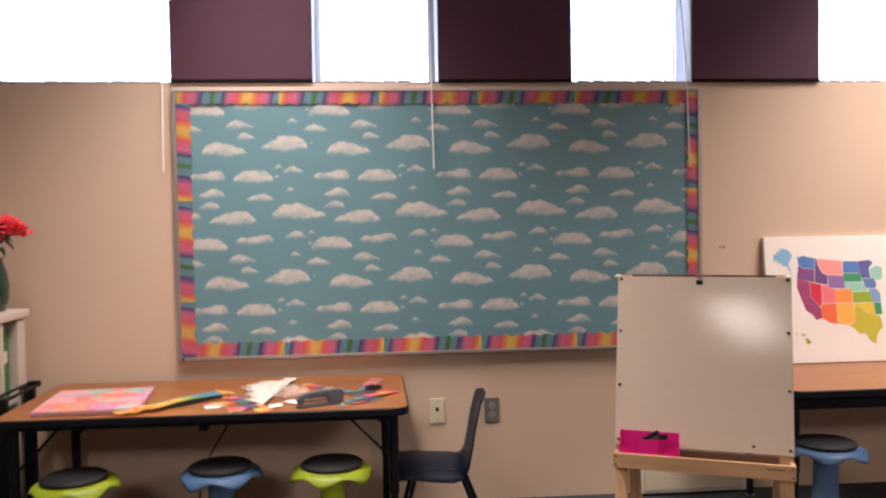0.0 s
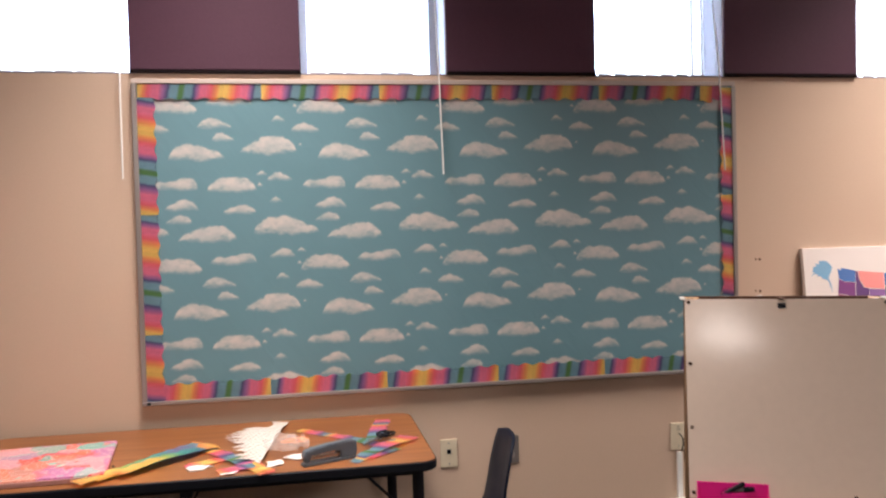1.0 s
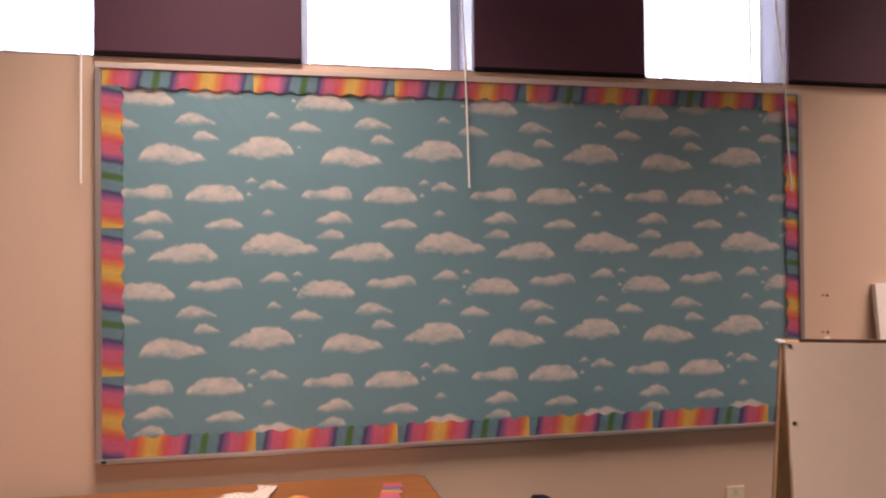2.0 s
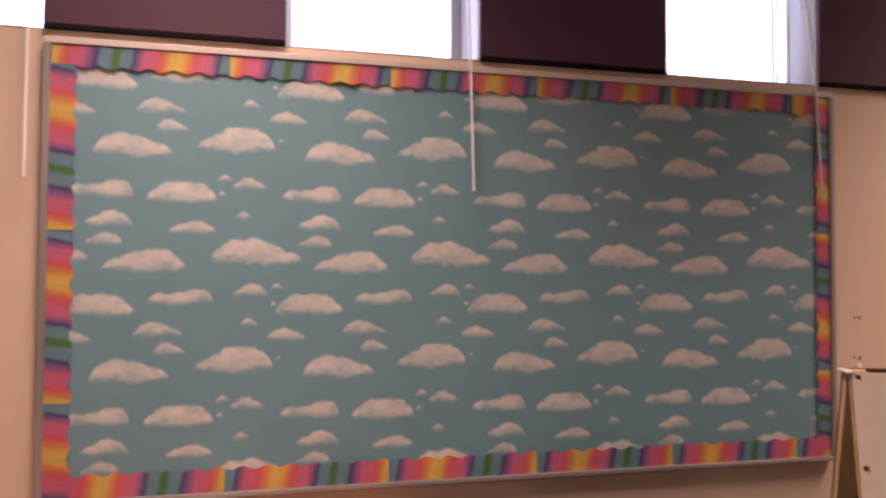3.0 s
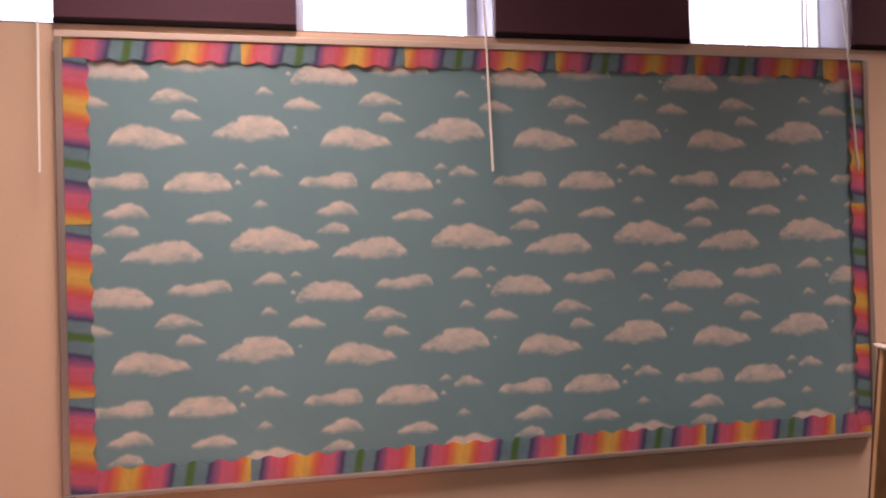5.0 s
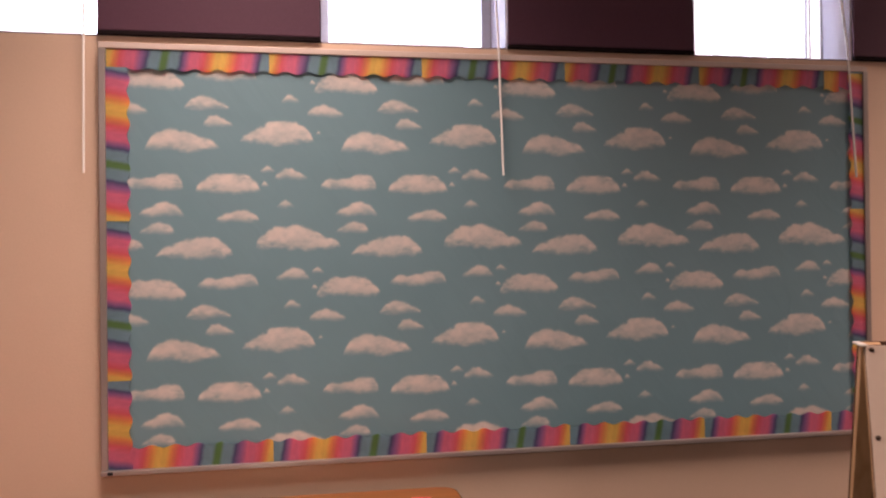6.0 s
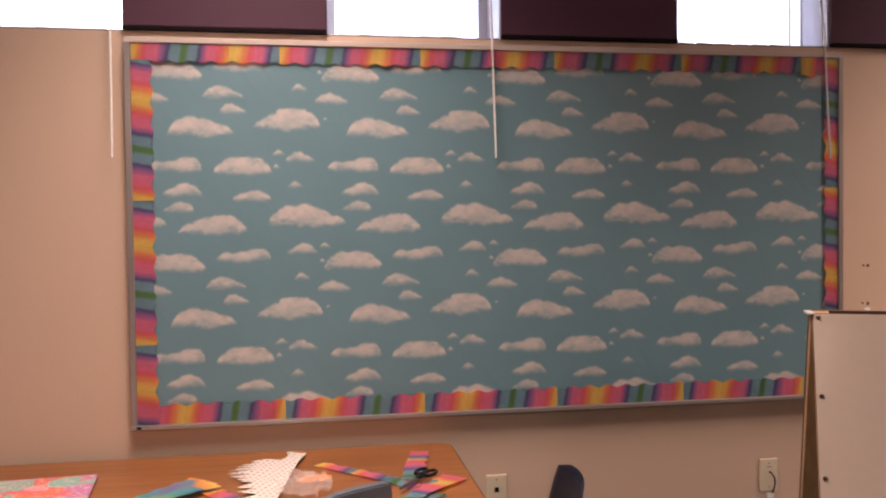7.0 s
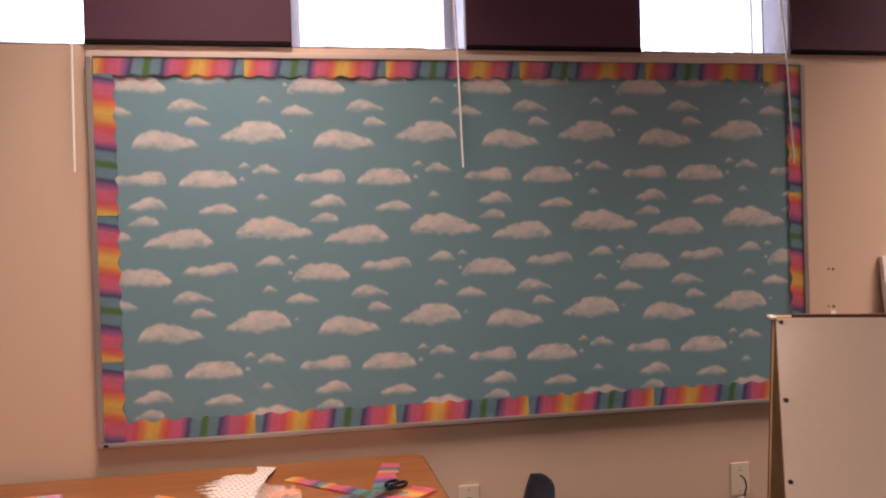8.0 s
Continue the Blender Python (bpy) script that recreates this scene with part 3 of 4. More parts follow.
rc = thing("raceway", (1.322, WALL, 0.168), "slim white plastic cable raceway running down the wall", "cable raceway")
part("cover", box(-0.011, 0.011, -0.014, -0.0005, 0, 0.194, 0.002), M_WHITE, rc)
wb = thing("wall_box", (1.53, WALL, 0), "low white metal cover box at the foot of the wall", "wall box")
part("body", box(-0.26, 0.26, -0.062, -0.0005, 0.012, 0.165, 0.004), M_WHITE, wb)
part("front_panel", box(-0.235, 0.235, -0.0665, -0.0622, 0.028, 0.150, 0.002), M_IVORY, wb)
for k, (x, z, r) in enumerate([(1.693, 1.166, 0.0035), (1.711, 1.165, 0.0048), (1.690, 1.030, 0.003), (1.711, 1.028, 0.0048)]):
    part("screw_hole", lathe([(r + 0.0012, 0), (r, 0.0012), (r * 0.6, 0.0013)], 12, m=pose(x, WALL - 0.0003, z, 90)), M_BROWN, wall_north)

hk = thing("wall_hook", (1.705, WALL, 0.93), "small white plastic hook screwed to the beige wall", "wall hook")
part("plate", box(-0.011, 0.011, -0.006, -0.0005, 0, 0.082, 0.002), M_WHITE, hk)
part("prong", tube([(0, -0.006, 0.030), (0, -0.020, 0.020), (0, -0.030, 0.024), (0, -0.032, 0.040)], 0.005, 10), M_WHITE, hk, smooth=True)


# ---- tables ----
def table(x0, x1, y0, y1, h, label, drop=0.052, braced=True):
    cx, cy = (x0 + x1) / 2, (y0 + y1) / 2
    t_ = thing("activity_table", (cx, cy, 0), label, "table", "classroom tables")
    hx, hy = (x1 - x0) / 2, (y1 - y0) / 2
    part("tabletop", slab(rounded(-hx + 0.004, hx - 0.004, -hy + 0.004, hy - 0.004, 0.05), h - 0.028, h, 0.0012), M_OAK, t_, "oak-look laminate top")
    o = rounded(-hx, hx, -hy, hy, 0.054)
    i_ = rounded(-hx + 0.0035, hx - 0.0035, -hy + 0.0035, hy - 0.0035, 0.0505)
    b = bmesh.new()
    rings = [[b.verts.new((x, y, z)) for x, y in line] for line, z in ((i_, h - 0.0005), (o, h - 0.004), (o, h - 0.027), (i_, h - 0.031))]
    for lo, hi in zip(rings, rings[1:] + rings[:1]):
        for k in range(len(o)):
            b.faces.new((lo[k], hi[k], hi[(k + 1) % len(o)], lo[(k + 1) % len(o)]))
    part("edge_band", b, M_BLKP, t_, "black rubber edge band")
    fr = box(-hx + 0.05, hx - 0.05, -hy + 0.045, -hy + 0.07, h - drop, h - 0.0285, 0.002)
    box(-hx + 0.05, hx - 0.05, hy - 0.07, hy - 0.045, h - drop, h - 0.0285, 0.002, bm=fr)
    for sx in (-1, 1):
        box(sx * (hx - 0.085) - 0.012, sx * (hx - 0.085) + 0.012, -hy + 0.07, hy - 0.07, h - drop, h - 0.0285, 0.002, bm=fr)
    part("apron", fr, M_BLACK, t_)
    for sx in (-1, 1):
        for sy in (-1, 1):
            x, y = sx * (hx - (0.058 if sy < 0 else 0.085)), sy * (hy - 0.075)
            lg = part("leg", lathe([(0.015, 0.02), (0.015, 0.26), (0.0185, 0.265), (0.0185, h - 0.03)], 16, m=Matrix.Translation((x, y, 0))), M_BLACK, t_)
            part("glide", lathe([(0.018, 0.0), (0.021, 0.004), (0.020, 0.018), (0.012, 0.022)], 16, m=Matrix.Translation((x, y, 0))), M_CHROME, lg, "chrome floor glide")
            if braced:
                part("brace", tube([(x - sx * 0.02, y, h - 0.20), (x - sx * 0.17, y, h - 0.045)], 0.005, 8), M_BLACK, t_)
    part("latch", box(-0.035, 0.0, -hy + 0.09, -hy + 0.13, h - 0.085, h - 0.03, 0.004), M_BLACK, t_)
    return t_


TOP = 0.61
table(-1.352, 0.170, 3.048, 3.746, TOP, "oak-laminate classroom table with black edge band and black legs")
table(1.685, 3.21, 3.095, 3.705, TOP, "oak-laminate classroom table with black edge, against the wall", 0.085, False)


# ---- stools ----
def stool(x, y, seat_z, material, label, turn):
    t_ = thing("wobble_stool", pose(x, y, 0, 0, 0, turn), label, "stool", "wobble stools")
    b = bmesh.new()
    n, rings = 72, []
    for r, drop in ((0.02, 0.0), (0.10, 0.0), (0.122, 0.004), (0.140, 0.014), (0.150, 0.028), (0.154, 0.038)):
        ring = []
        for i in range(n):
            a = 2 * math.pi * i / n
            lobe = 0.5 + 0.5 * math.cos(6 * a)
            f = max(0, (r - 0.10) / 0.054)
            ring.append(b.verts.new(((r + 0.010 * f * (lobe - 0.3)) * math.cos(a), (r + 0.010 * f * (lobe - 0.3)) * math.sin(a), seat_z - 0.012 - drop * (0.45 + 0.75 * lobe))))
        rings.append(ring)
    for lo, hi in zip(rings, rings[1:]):
        for i in range(n):
            b.faces.new((lo[i], lo[(i + 1) % n], hi[(i + 1) % n], hi[i]))
    bmesh.ops.solidify(b, geom=b.faces[:], thickness=0.005)
    part("seat", b, material, t_, smooth=True)
    part("cushion", lathe([(0.095, seat_z - 0.014), (0.116, seat_z - 0.011), (0.118, seat_z - 0.004), (0.108, seat_z + 0.003), (0.05, seat_z + 0.006), (0.01, seat_z + 0.0065)], 40), M_CUSH, t_, "black foam cushion", smooth=True)
    part("stem", lathe([(0.062, 0.05), (0.050, 0.16), (0.046, seat_z - 0.08), (0.060, seat_z - 0.035), (0.10, seat_z - 0.014)], 32), material, t_, smooth=True)
    part("base", lathe([(0.07, 0.0), (0.125, 0.008), (0.150, 0.024), (0.148, 0.034), (0.10, 0.052), (0.06, 0.062)], 40), material, t_, smooth=True)
    part("foot_ring", lathe([(0.065, 0.0005), (0.121, 0.0075), (0.07, 0.0078)], 40), M_BLKP, t_, "black rubber underside")


stool(-1.055, 3.055, 0.40, M_LIME, "lime green plastic wobble stool with black cushion under the table", 10)
stool(-0.545, 3.125, 0.40, M_BLUE, "slate blue plastic wobble stool with black cushion under the table", 0)
stool(-0.124, 3.105, 0.40, M_LIME, "lime green plastic wobble stool with black cushion under the table", 20)
stool(1.845, 3.12, 0.40, M_BLUE, "slate blue plastic wobble stool with black cushion under the table", 5)


# ---- chair ----
def chair():
    t_ = thing("student_chair", pose(0.308, 3.44, 0, 0, 0, -3), "small navy plastic student chair with black metal legs beside the table", "chair")
    line = [(-0.190, 0.296), (-0.172, 0.314), (-0.10, 0.316), (-0.02, 0.306), (0.05, 0.300), (0.095, 0.308), (0.120, 0.335), (0.138, 0.39), (0.155, 0.46), (0.172, 0.53), (0.184, 0.575), (0.198, 0.588)]

    def shell(pts, wide, curl):
        b = bmesh.new()
        rows = []
        for k, (x, z) in enumerate(pts):
            f = k / (len(pts) - 1)
            w = wide(f)
            row = []
            for j in range(13):
                v = j / 6 - 1
                row.append(b.verts.new((x + curl(f)[0] * v * v, v * w, z + curl(f)[1] * abs(v) ** 3)))
            rows.append(row)
        for lo, hi in zip(rows, rows[1:]):
            for j in range(12):
                b.faces.new((lo[j], lo[j + 1], hi[j + 1], hi[j]))
        bmesh.ops.recalc_face_normals(b, faces=b.faces)
        bmesh.ops.solidify(b, geom=b.faces[:], thickness=0.007)
        return b
    part("seat", shell(line[:6], lambda f: 0.180 + 0.010 * math.sin(math.pi * f), lambda f: (0, -0.046)), M_NAVY, t_, smooth=True)
    part("backrest", shell(line[5:], lambda f: 0.172 - 0.035 * f - 0.03 * f ** 6, lambda f: (-0.014 * min(1, f * 2), -0.042 * (1 - f) ** 2 - 0.014 * f ** 4)), M_NAVY, t_, smooth=True)
    for sy in (-1, 1):
        y = sy * 0.125
        part("leg", tube([(-0.17, y + sy * 0.03, 0.004), (-0.10, y, 0.262), (-0.09, y, 0.282), (-0.06, y, 0.288), (0.05, y, 0.283)], 0.0095, 10), M_BLACK, t_)
        part("leg", tube([(0.19, y + sy * 0.03, 0.004), (0.09, y, 0.262), (0.075, y, 0.278), (0.05, y, 0.283)], 0.0095, 10), M_BLACK, t_)
    part("crossbar", tube([(-0.06, -0.125, 0.285), (-0.06, 0.125, 0.285)], 0.008, 8), M_BLACK, t_)


chair()


# ---- easel ----
def easel():
    e = thing("easel", pose(1.1535, 2.684, 0, 0, 0, -24), "wooden double-sided children's easel with white dry-erase board and tray", "easel")
    a = radians(12.8)
    front = Matrix.Translation((0, 0, 0.535)) @ Matrix.Rotation(-a, 4, "X")
    top_y, top_z = 0.579 * math.sin(a), 0.535 + 0.574 * math.cos(a)
    wb_ = part("whiteboard", box(-0.292, 0.292, 0, 0.005, -0.022, 0.576, 0.0012, m=front), M_BOARD, e, "glossy white dry-erase panel")
    part("panel_edge", box(-0.2925, 0.2925, 0.0052, 0.0095, -0.022, 0.578, m=front), M_BROWN, e, "brown hardboard backing")
    for x, z in [(-0.280, 0.566), (-0.280, 0.377), (-0.280, 0.186), (-0.280, -0.004), (0.280, 0.566), (0.280, 0.384), (0.280, 0.19), (0.280, -0.004), (0.166, 0.002)]:
        part("screw", lathe([(0.0055, 0), (0.0055, 0.0012), (0.004, 0.003), (0.0015, 0.0036)], 12, m=front @ pose(x, -0.0002, z, 90)), M_BRONZE, wb_)
    part("clip_slot", box(-0.020, 0.002, -0.0022, -0.0002, 0.548, 0.563, m=front), M_BLKP, wb_, "small black slot")
    part("top_knob", lathe([(0.012, 0), (0.012, 0.004), (0.008, 0.007)], 16, m=front @ pose(-0.010, 0.004, 0.574)), M_BROWN, e)
    b_ = math.atan2(0.32, top_z)
    rear = Matrix.Translation((0, top_y + 0.052, top_z)) @ Matrix.Rotation(b_, 4, "X")
    for sx in (-1, 1):
        x = sx * 0.268
        part("leg", box(x - 0.022, x + 0.022, 0.010, 0.034, -0.545, 0.572, 0.002, m=front), M_PINEZ, e)
        part("leg", box(x - 0.022, x + 0.022, -0.012, 0.012, -top_z / math.cos(b_) + 0.012, 0.0, 0.002, m=rear), M_PINEZ, e)
        part("hinge", box(x + sx * 0.023 - 0.014, x + sx * 0.023 + 0.002, top_y - 0.006, top_y + 0.058, top_z - 0.001, top_z + 0.005, 0.002), M_WHITE, e, "white hinge cap")
    part("rear_panel", box(-0.292, 0.292, 0.0125, 0.018, -0.60, 0.0, 0.001, m=rear), M_BROWN, e, "brown hardboard rear panel")
    part("ridge", box(-0.24, 0.24, top_y + 0.004, top_y + 0.046, top_z - 0.022, top_z - 0.004, 0.002), M_BROWN, e, "dark brown ridge bar")
    part("tray_front", box(-0.293, 0.293, -0.062, -0.048, 0.446, 0.497, 0.002), M_PINE, e)
    part("tray_floor", box(-0.290, 0.290, -0.047, 0.012, 0.450, 0.458), M_PINE, e)
    part("tray_back", box(-0.245, 0.245, -0.012, 0.000, 0.460, 0.510, 0.002), M_BROWN, e)
    for sx in (-1, 1):
        part("tray_end", box(sx * 0.286 - 0.006, sx * 0.286 + 0.006, -0.0475, -0.004, 0.459, 0.494, 0.001), M_PINEZ, e)
        for z in (0.458, 0.486):
            part("tray_screw", lathe([(0.0035, 0), (0.003, 0.0012), (0.001, 0.0015)], 10, m=pose(sx * 0.283, -0.0618, z, 90)), M_BRONZE, e)
    part("stamp", box(0.205, 0.258, -0.0626, -0.0622, 0.480, 0.484), M_BROWN, e, "small burnt stamp")
    part("stretcher", box(-0.245, 0.245, -0.085, -0.068, 0.12, 0.16, 0.002), M_PINE, e)
    return e


EASEL = easel().matrix_world.copy()


def marker_bin():
    m_ = EASEL @ Matrix.Translation((-0.172, -0.031, 0.4585))
    t_ = thing("marker_bin", m_, "bright pink plastic caddy holding black markers on the easel tray", "caddy")
    h, w = 0.112, 0.100
    part("back", box(-w, w, 0.011, 0.0135, 0, h, 0.001), M_PINK, t_)
    part("floor", box(-w, w, -0.0135, 0.0105, 0, 0.0025), M_PINK, t_)
    for sx in (-1, 1):
        part("side", slab([(-0.0135, 0.003), (0.0105, 0.003), (0.0105, h), (-0.0135, h * 0.55)], -0.00125, 0.00125, m=Matrix.Translation((sx * (w - 0.0015), 0, 0)) @ pose(0, 0, 0, 90, 0, 90)), M_PINK, t_)
    pts = [(-w, 0.003)] + [(w, 0.003)] + [(w - 2 * w * k / 20, 0.032 + 0.040 * (abs(k - 10) / 10) ** 2.2) for k in range(21)]
    part("front", slab(pts, -0.00125, 0.00125, m=Matrix.Translation((0, -0.0148, 0)) @ pose(0, 0, 0, 90)), M_PINK, t_)
    part("divider", box(-0.03, 0.032, -0.0125, -0.010, 0.003, h * 0.78, 0.001), M_PINK, t_)
    for k, (x, tilt) in enumerate([(0.004, 58), (0.026, 84)]):
        mk = thing("marker", m_ @ pose(x - 0.008, -0.002 + 0.006 * k, 0.094, 0, tilt), "black dry-erase marker lying in the pink caddy", "marker", "markers")
        part("barrel", lathe([(0.006, -0.030), (0.0068, -0.026), (0.0068, 0.012)], 14), M_GREYP if k else M_BLKP, mk)
        part("cap", lathe([(0.0075, 0.0125), (0.0075, 0.036), (0.006, 0.042)], 14), M_BLKP, mk)


marker_bin()


# ---- map canvas ----
def map_canvas():
    h, w = 0.598, 0.914
    lean = math.atan2(0.075, h)
    m_ = Matrix.Translation((1.896, 3.672, TOP + 0.0035)) @ Matrix.Rotation(-lean, 4, "X")
    c = thing("map_canvas", m_, "white canvas with a painted colourful states map, leaning on the wall", "canvas painting")
    part("canvas", box(0, w, 0, 0.020, 0, h, 0.002), M_CANVAS, c)
    part("stretcher_frame", box(0.002, 0.030, 0.0205, 0.026, 0.002, h - 0.002), M_CANVAS_SIDE, c)
    kinds = {}

    def shape(name, colour, pts):
        if colour not in kinds:
            kinds[colour] = mat("map_paint", colour, 0.6, 0.06, 200, 12, 0.1)
        pts = [((x / 3 - 17) / 385, h - (y / 3 - 30) / 372) for x, y in pts]
        part(name, slab(pts, 0.0004, 0.0010, m=pose(0, 0, 0, 90)), kinds[colour], c)
    blue, navy, plum, wine, red = (0.09, 0.19, 0.48), (0.10, 0.10, 0.30), (0.13, 0.06, 0.20), (0.30, 0.05, 0.15), (0.55, 0.02, 0.06)
    rose, coral, orange, amber, olive = (0.80, 0.30, 0.28), (0.75, 0.17, 0.20), (0.80, 0.26, 0.05), (0.80, 0.40, 0.07), (0.50, 0.43, 0.03)
    green, leaf_, mint, violet, sky_ = (0.05, 0.26, 0.12), (0.26, 0.36, 0.02), (0.30, 0.55, 0.44), (0.26, 0.14, 0.36), (0.22, 0.42, 0.62)
    zig = [(98, 205), (104, 180), (122, 182), (116, 165), (140, 170), (135, 155), (160, 152), (185, 158), (208, 185), (196, 212), (182, 235), (194, 268), (197, 312), (190, 280), (178, 248), (150, 240), (138, 226), (118, 230), (128, 218), (112, 215), (88, 228), (108, 208)]
    shape("coast_shape", sky_, zig)
    shape("state_shape", blue, [(236, 192), (252, 204), (258, 190), (333, 206), (331, 262), (268, 256), (240, 240)])
    shape("state_shape", (0.20, 0.06, 0.22), [(239, 243), (268, 259), (330, 265), (322, 332), (228, 313)])
    shape("state_shape", plum, [(336, 206), (345, 208), (352, 250), (375, 290), (402, 296), (400, 348), (326, 333), (334, 264)])
    shape("state_shape", rose, [(349, 208), (492, 222), (490, 300), (400, 293), (378, 288), (355, 250)])
    shape("state_shape", wine, [(228, 316), (296, 331), (298, 410), (352, 470), (356, 524), (322, 532), (302, 500), (270, 482), (246, 420), (224, 360)])
    shape("state_shape", red, [(299, 332), (362, 346), (362, 440), (352, 464), (301, 408)])
    shape("state_shape", coral, [(365, 347), (402, 352), (404, 366), (440, 372), (440, 446), (366, 446)])
    shape("state_shape", violet, [(404, 297), (495, 303), (496, 370), (406, 364)])
    shape("state_shape", (0.72, 0.13, 0.04), [(362, 450), (442, 450), (442, 555), (402, 550), (357, 522), (354, 470)])
    shape("state_shape", orange, [(442, 374), (538, 374), (540, 446), (442, 446)])
    shape("state_shape", amber, [(445, 450), (540, 450), (544, 552), (508, 562), (446, 556)])
    shape("state_shape", blue, [(495, 224), (580, 226), (588, 286), (494, 284)])
    shape("state_shape", green, [(494, 288), (590, 290), (600, 334), (494, 334)])
    shape("state_shape", mint, [(497, 337), (602, 337), (628, 388), (540, 388), (536, 372), (498, 368)])
    shape("state_shape", leaf_, [(542, 391), (638, 391), (652, 444), (543, 446)])
    shape("state_shape", (0.66, 0.50, 0.05), [(544, 450), (660, 448), (668, 512), (600, 500), (582, 470), (544, 466)])
    shape("state_shape", olive, [(545, 468), (580, 472), (598, 503), (668, 515), (690, 520), (700, 580), (668, 610), (655, 665), (618, 640), (602, 606), (566, 612), (540, 584), (512, 566), (545, 553)])
    shape("state_shape", navy, [(582, 226), (645, 220), (668, 232), (642, 268), (650, 316), (600, 318), (590, 288)])
    shape("state_shape", (0.12, 0.20, 0.42), [(602, 321), (668, 318), (682, 350), (672, 372), (618, 368)])
    shape("state_shape", (0.20, 0.32, 0.55), [(630, 374), (676, 374), (700, 400), (700, 446), (655, 444), (640, 392)])
    shape("state_shape", mint, [(646, 270), (690, 250), (720, 262), (716, 318), (690, 330), (654, 314)])
    shape("state_shape", green, [(656, 448), (700, 448), (702, 510), (670, 512)])
    shape("island_shape", leaf_, [(252, 622), (270, 632), (290, 648), (262, 660)])
    shape("island_shape", leaf_, [(230, 604), (252, 606), (256, 614), (240, 616)])
    shape("island_shape", leaf_, [(198, 597), (214, 600), (212, 605), (200, 602)])


map_canvas()


# ---- things on the table ----
def printed(name, builder, rough=0.5):
    m = bpy.data.materials.new(name)
    m.use_nodes = True
    nt = m.node_tree
    b = nt.nodes["Principled BSDF"]
    b.inputs["Roughness"].default_value = rough
    tc = nt.nodes.new("ShaderNodeTexCoord")
    nt.links.new(builder(nt, tc.outputs["Object"]), b.inputs["Base Color"])
    return m


def floral(nt, co):
    """Large brushy roses in pink, coral and teal."""
    nz = nt.nodes.new("ShaderNodeTexNoise")
    nz.inputs["Scale"].default_value, nz.inputs["Detail"].default_value = 14, 3
    warp = nt.nodes.new("ShaderNodeMix")
    warp.data_type = "RGBA"
    warp.blend_type = "ADD"
    warp.inputs[0].default_value = 0.16
    vo = nt.nodes.new("ShaderNodeTexVoronoi")
    vo.inputs["Scale"].default_value = 12
    sep = nt.nodes.new("ShaderNodeSeparateColor")
    ramp = nt.nodes.new("ShaderNodeValToRGB")
    ramp.color_ramp.interpolation = "EASE"
    cols = [(0.0, (0.66, 0.17, 0.27)), (0.2, (0.72, 0.08, 0.04)), (0.36, (0.20, 0.44, 0.38)), (0.50, (0.72, 0.32, 0.37)), (0.66, (0.76, 0.17, 0.08)), (0.80, (0.32, 0.52, 0.46)), (0.90, (0.50, 0.18, 0.38))]
    el = ramp.color_ramp.elements
    el[0].color, el[1].position, el[1].color = (*cols[0][1], 1), cols[-1][0], (*cols[-1][1], 1)
    for p_, c in cols[1:-1]:
        el.new(p_).color = (*c, 1)
    ring, mulr = nt.nodes.new("ShaderNodeMath"), nt.nodes.new("ShaderNodeMath")
    mulr.operation, ring.operation = "MULTIPLY", "SINE"
    mulr.inputs[1].default_value = 26
    mr = nt.nodes.new("ShaderNodeMapRange")
    mr.inputs[1].default_value, mr.inputs[2].default_value, mr.inputs[3].default_value, mr.inputs[4].default_value = 0.72, 1.0, 0.0, 0.6
    mix = nt.nodes.new("ShaderNodeMix")
    mix.data_type = "RGBA"
    mix.inputs[7].default_value = (0.82, 0.62, 0.56, 1)
    nt.links.new(co, nz.inputs["Vector"])
    nt.links.new(co, warp.inputs[6])
    nt.links.new(nz.outputs["Color"], warp.inputs[7])
    nt.links.new(warp.outputs[2], vo.inputs["Vector"])
    nt.links.new(vo.outputs["Color"], sep.inputs[0])
    nt.links.new(sep.outputs[0], ramp.inputs[0])
    nt.links.new(vo.outputs["Distance"], mulr.inputs[0])
    nt.links.new(mulr.outputs[0], ring.inputs[0])
    nt.links.new(ring.outputs[0], mr.inputs[0])
    nt.links.new(mr.outputs[0], mix.inputs[0])
    nt.links.new(ramp.outputs[0], mix.inputs[6])
    return mix.outputs[2]


def dotted(nt, co):
    """White paper with rows of small tan dots."""
    mp = nt.nodes.new("ShaderNodeMapping")
    mp.inputs["Rotation"].default_value, mp.inputs["Scale"].default_value = (0, 0, radians(28)), (52, 52, 0)
    fr, sub, ln = nt.nodes.new("ShaderNodeVectorMath"), nt.nodes.new("ShaderNodeVectorMath"), nt.nodes.new("ShaderNodeVectorMath")
    fr.operation, sub.operation, ln.operation = "FRACTION", "SUBTRACT", "LENGTH"
    sub.inputs[1].default_value = (0.5, 0.5, 0)
    mr = nt.nodes.new("ShaderNodeMapRange")
    mr.inputs[1].default_value, mr.inputs[2].default_value = 0.17, 0.27
    mix = nt.nodes.new("ShaderNodeMix")
    mix.data_type = "RGBA"
    mix.inputs[6].default_value, mix.inputs[7].default_value = (0.30, 0.20, 0.13, 1), (0.64, 0.59, 0.54, 1)
    nt.links.new(co, mp.inputs[0])
    nt.links.new(mp.outputs[0], fr.inputs[0])
    nt.links.new(fr.outputs[0], sub.inputs[0])
    nt.links.new(sub.outputs[0], ln.inputs[0])
    nt.links.new(ln.outputs["Value"], mr.inputs[0])
    nt.links.new(mr.outputs[0], mix.inputs[0])
    return mix.outputs[2]


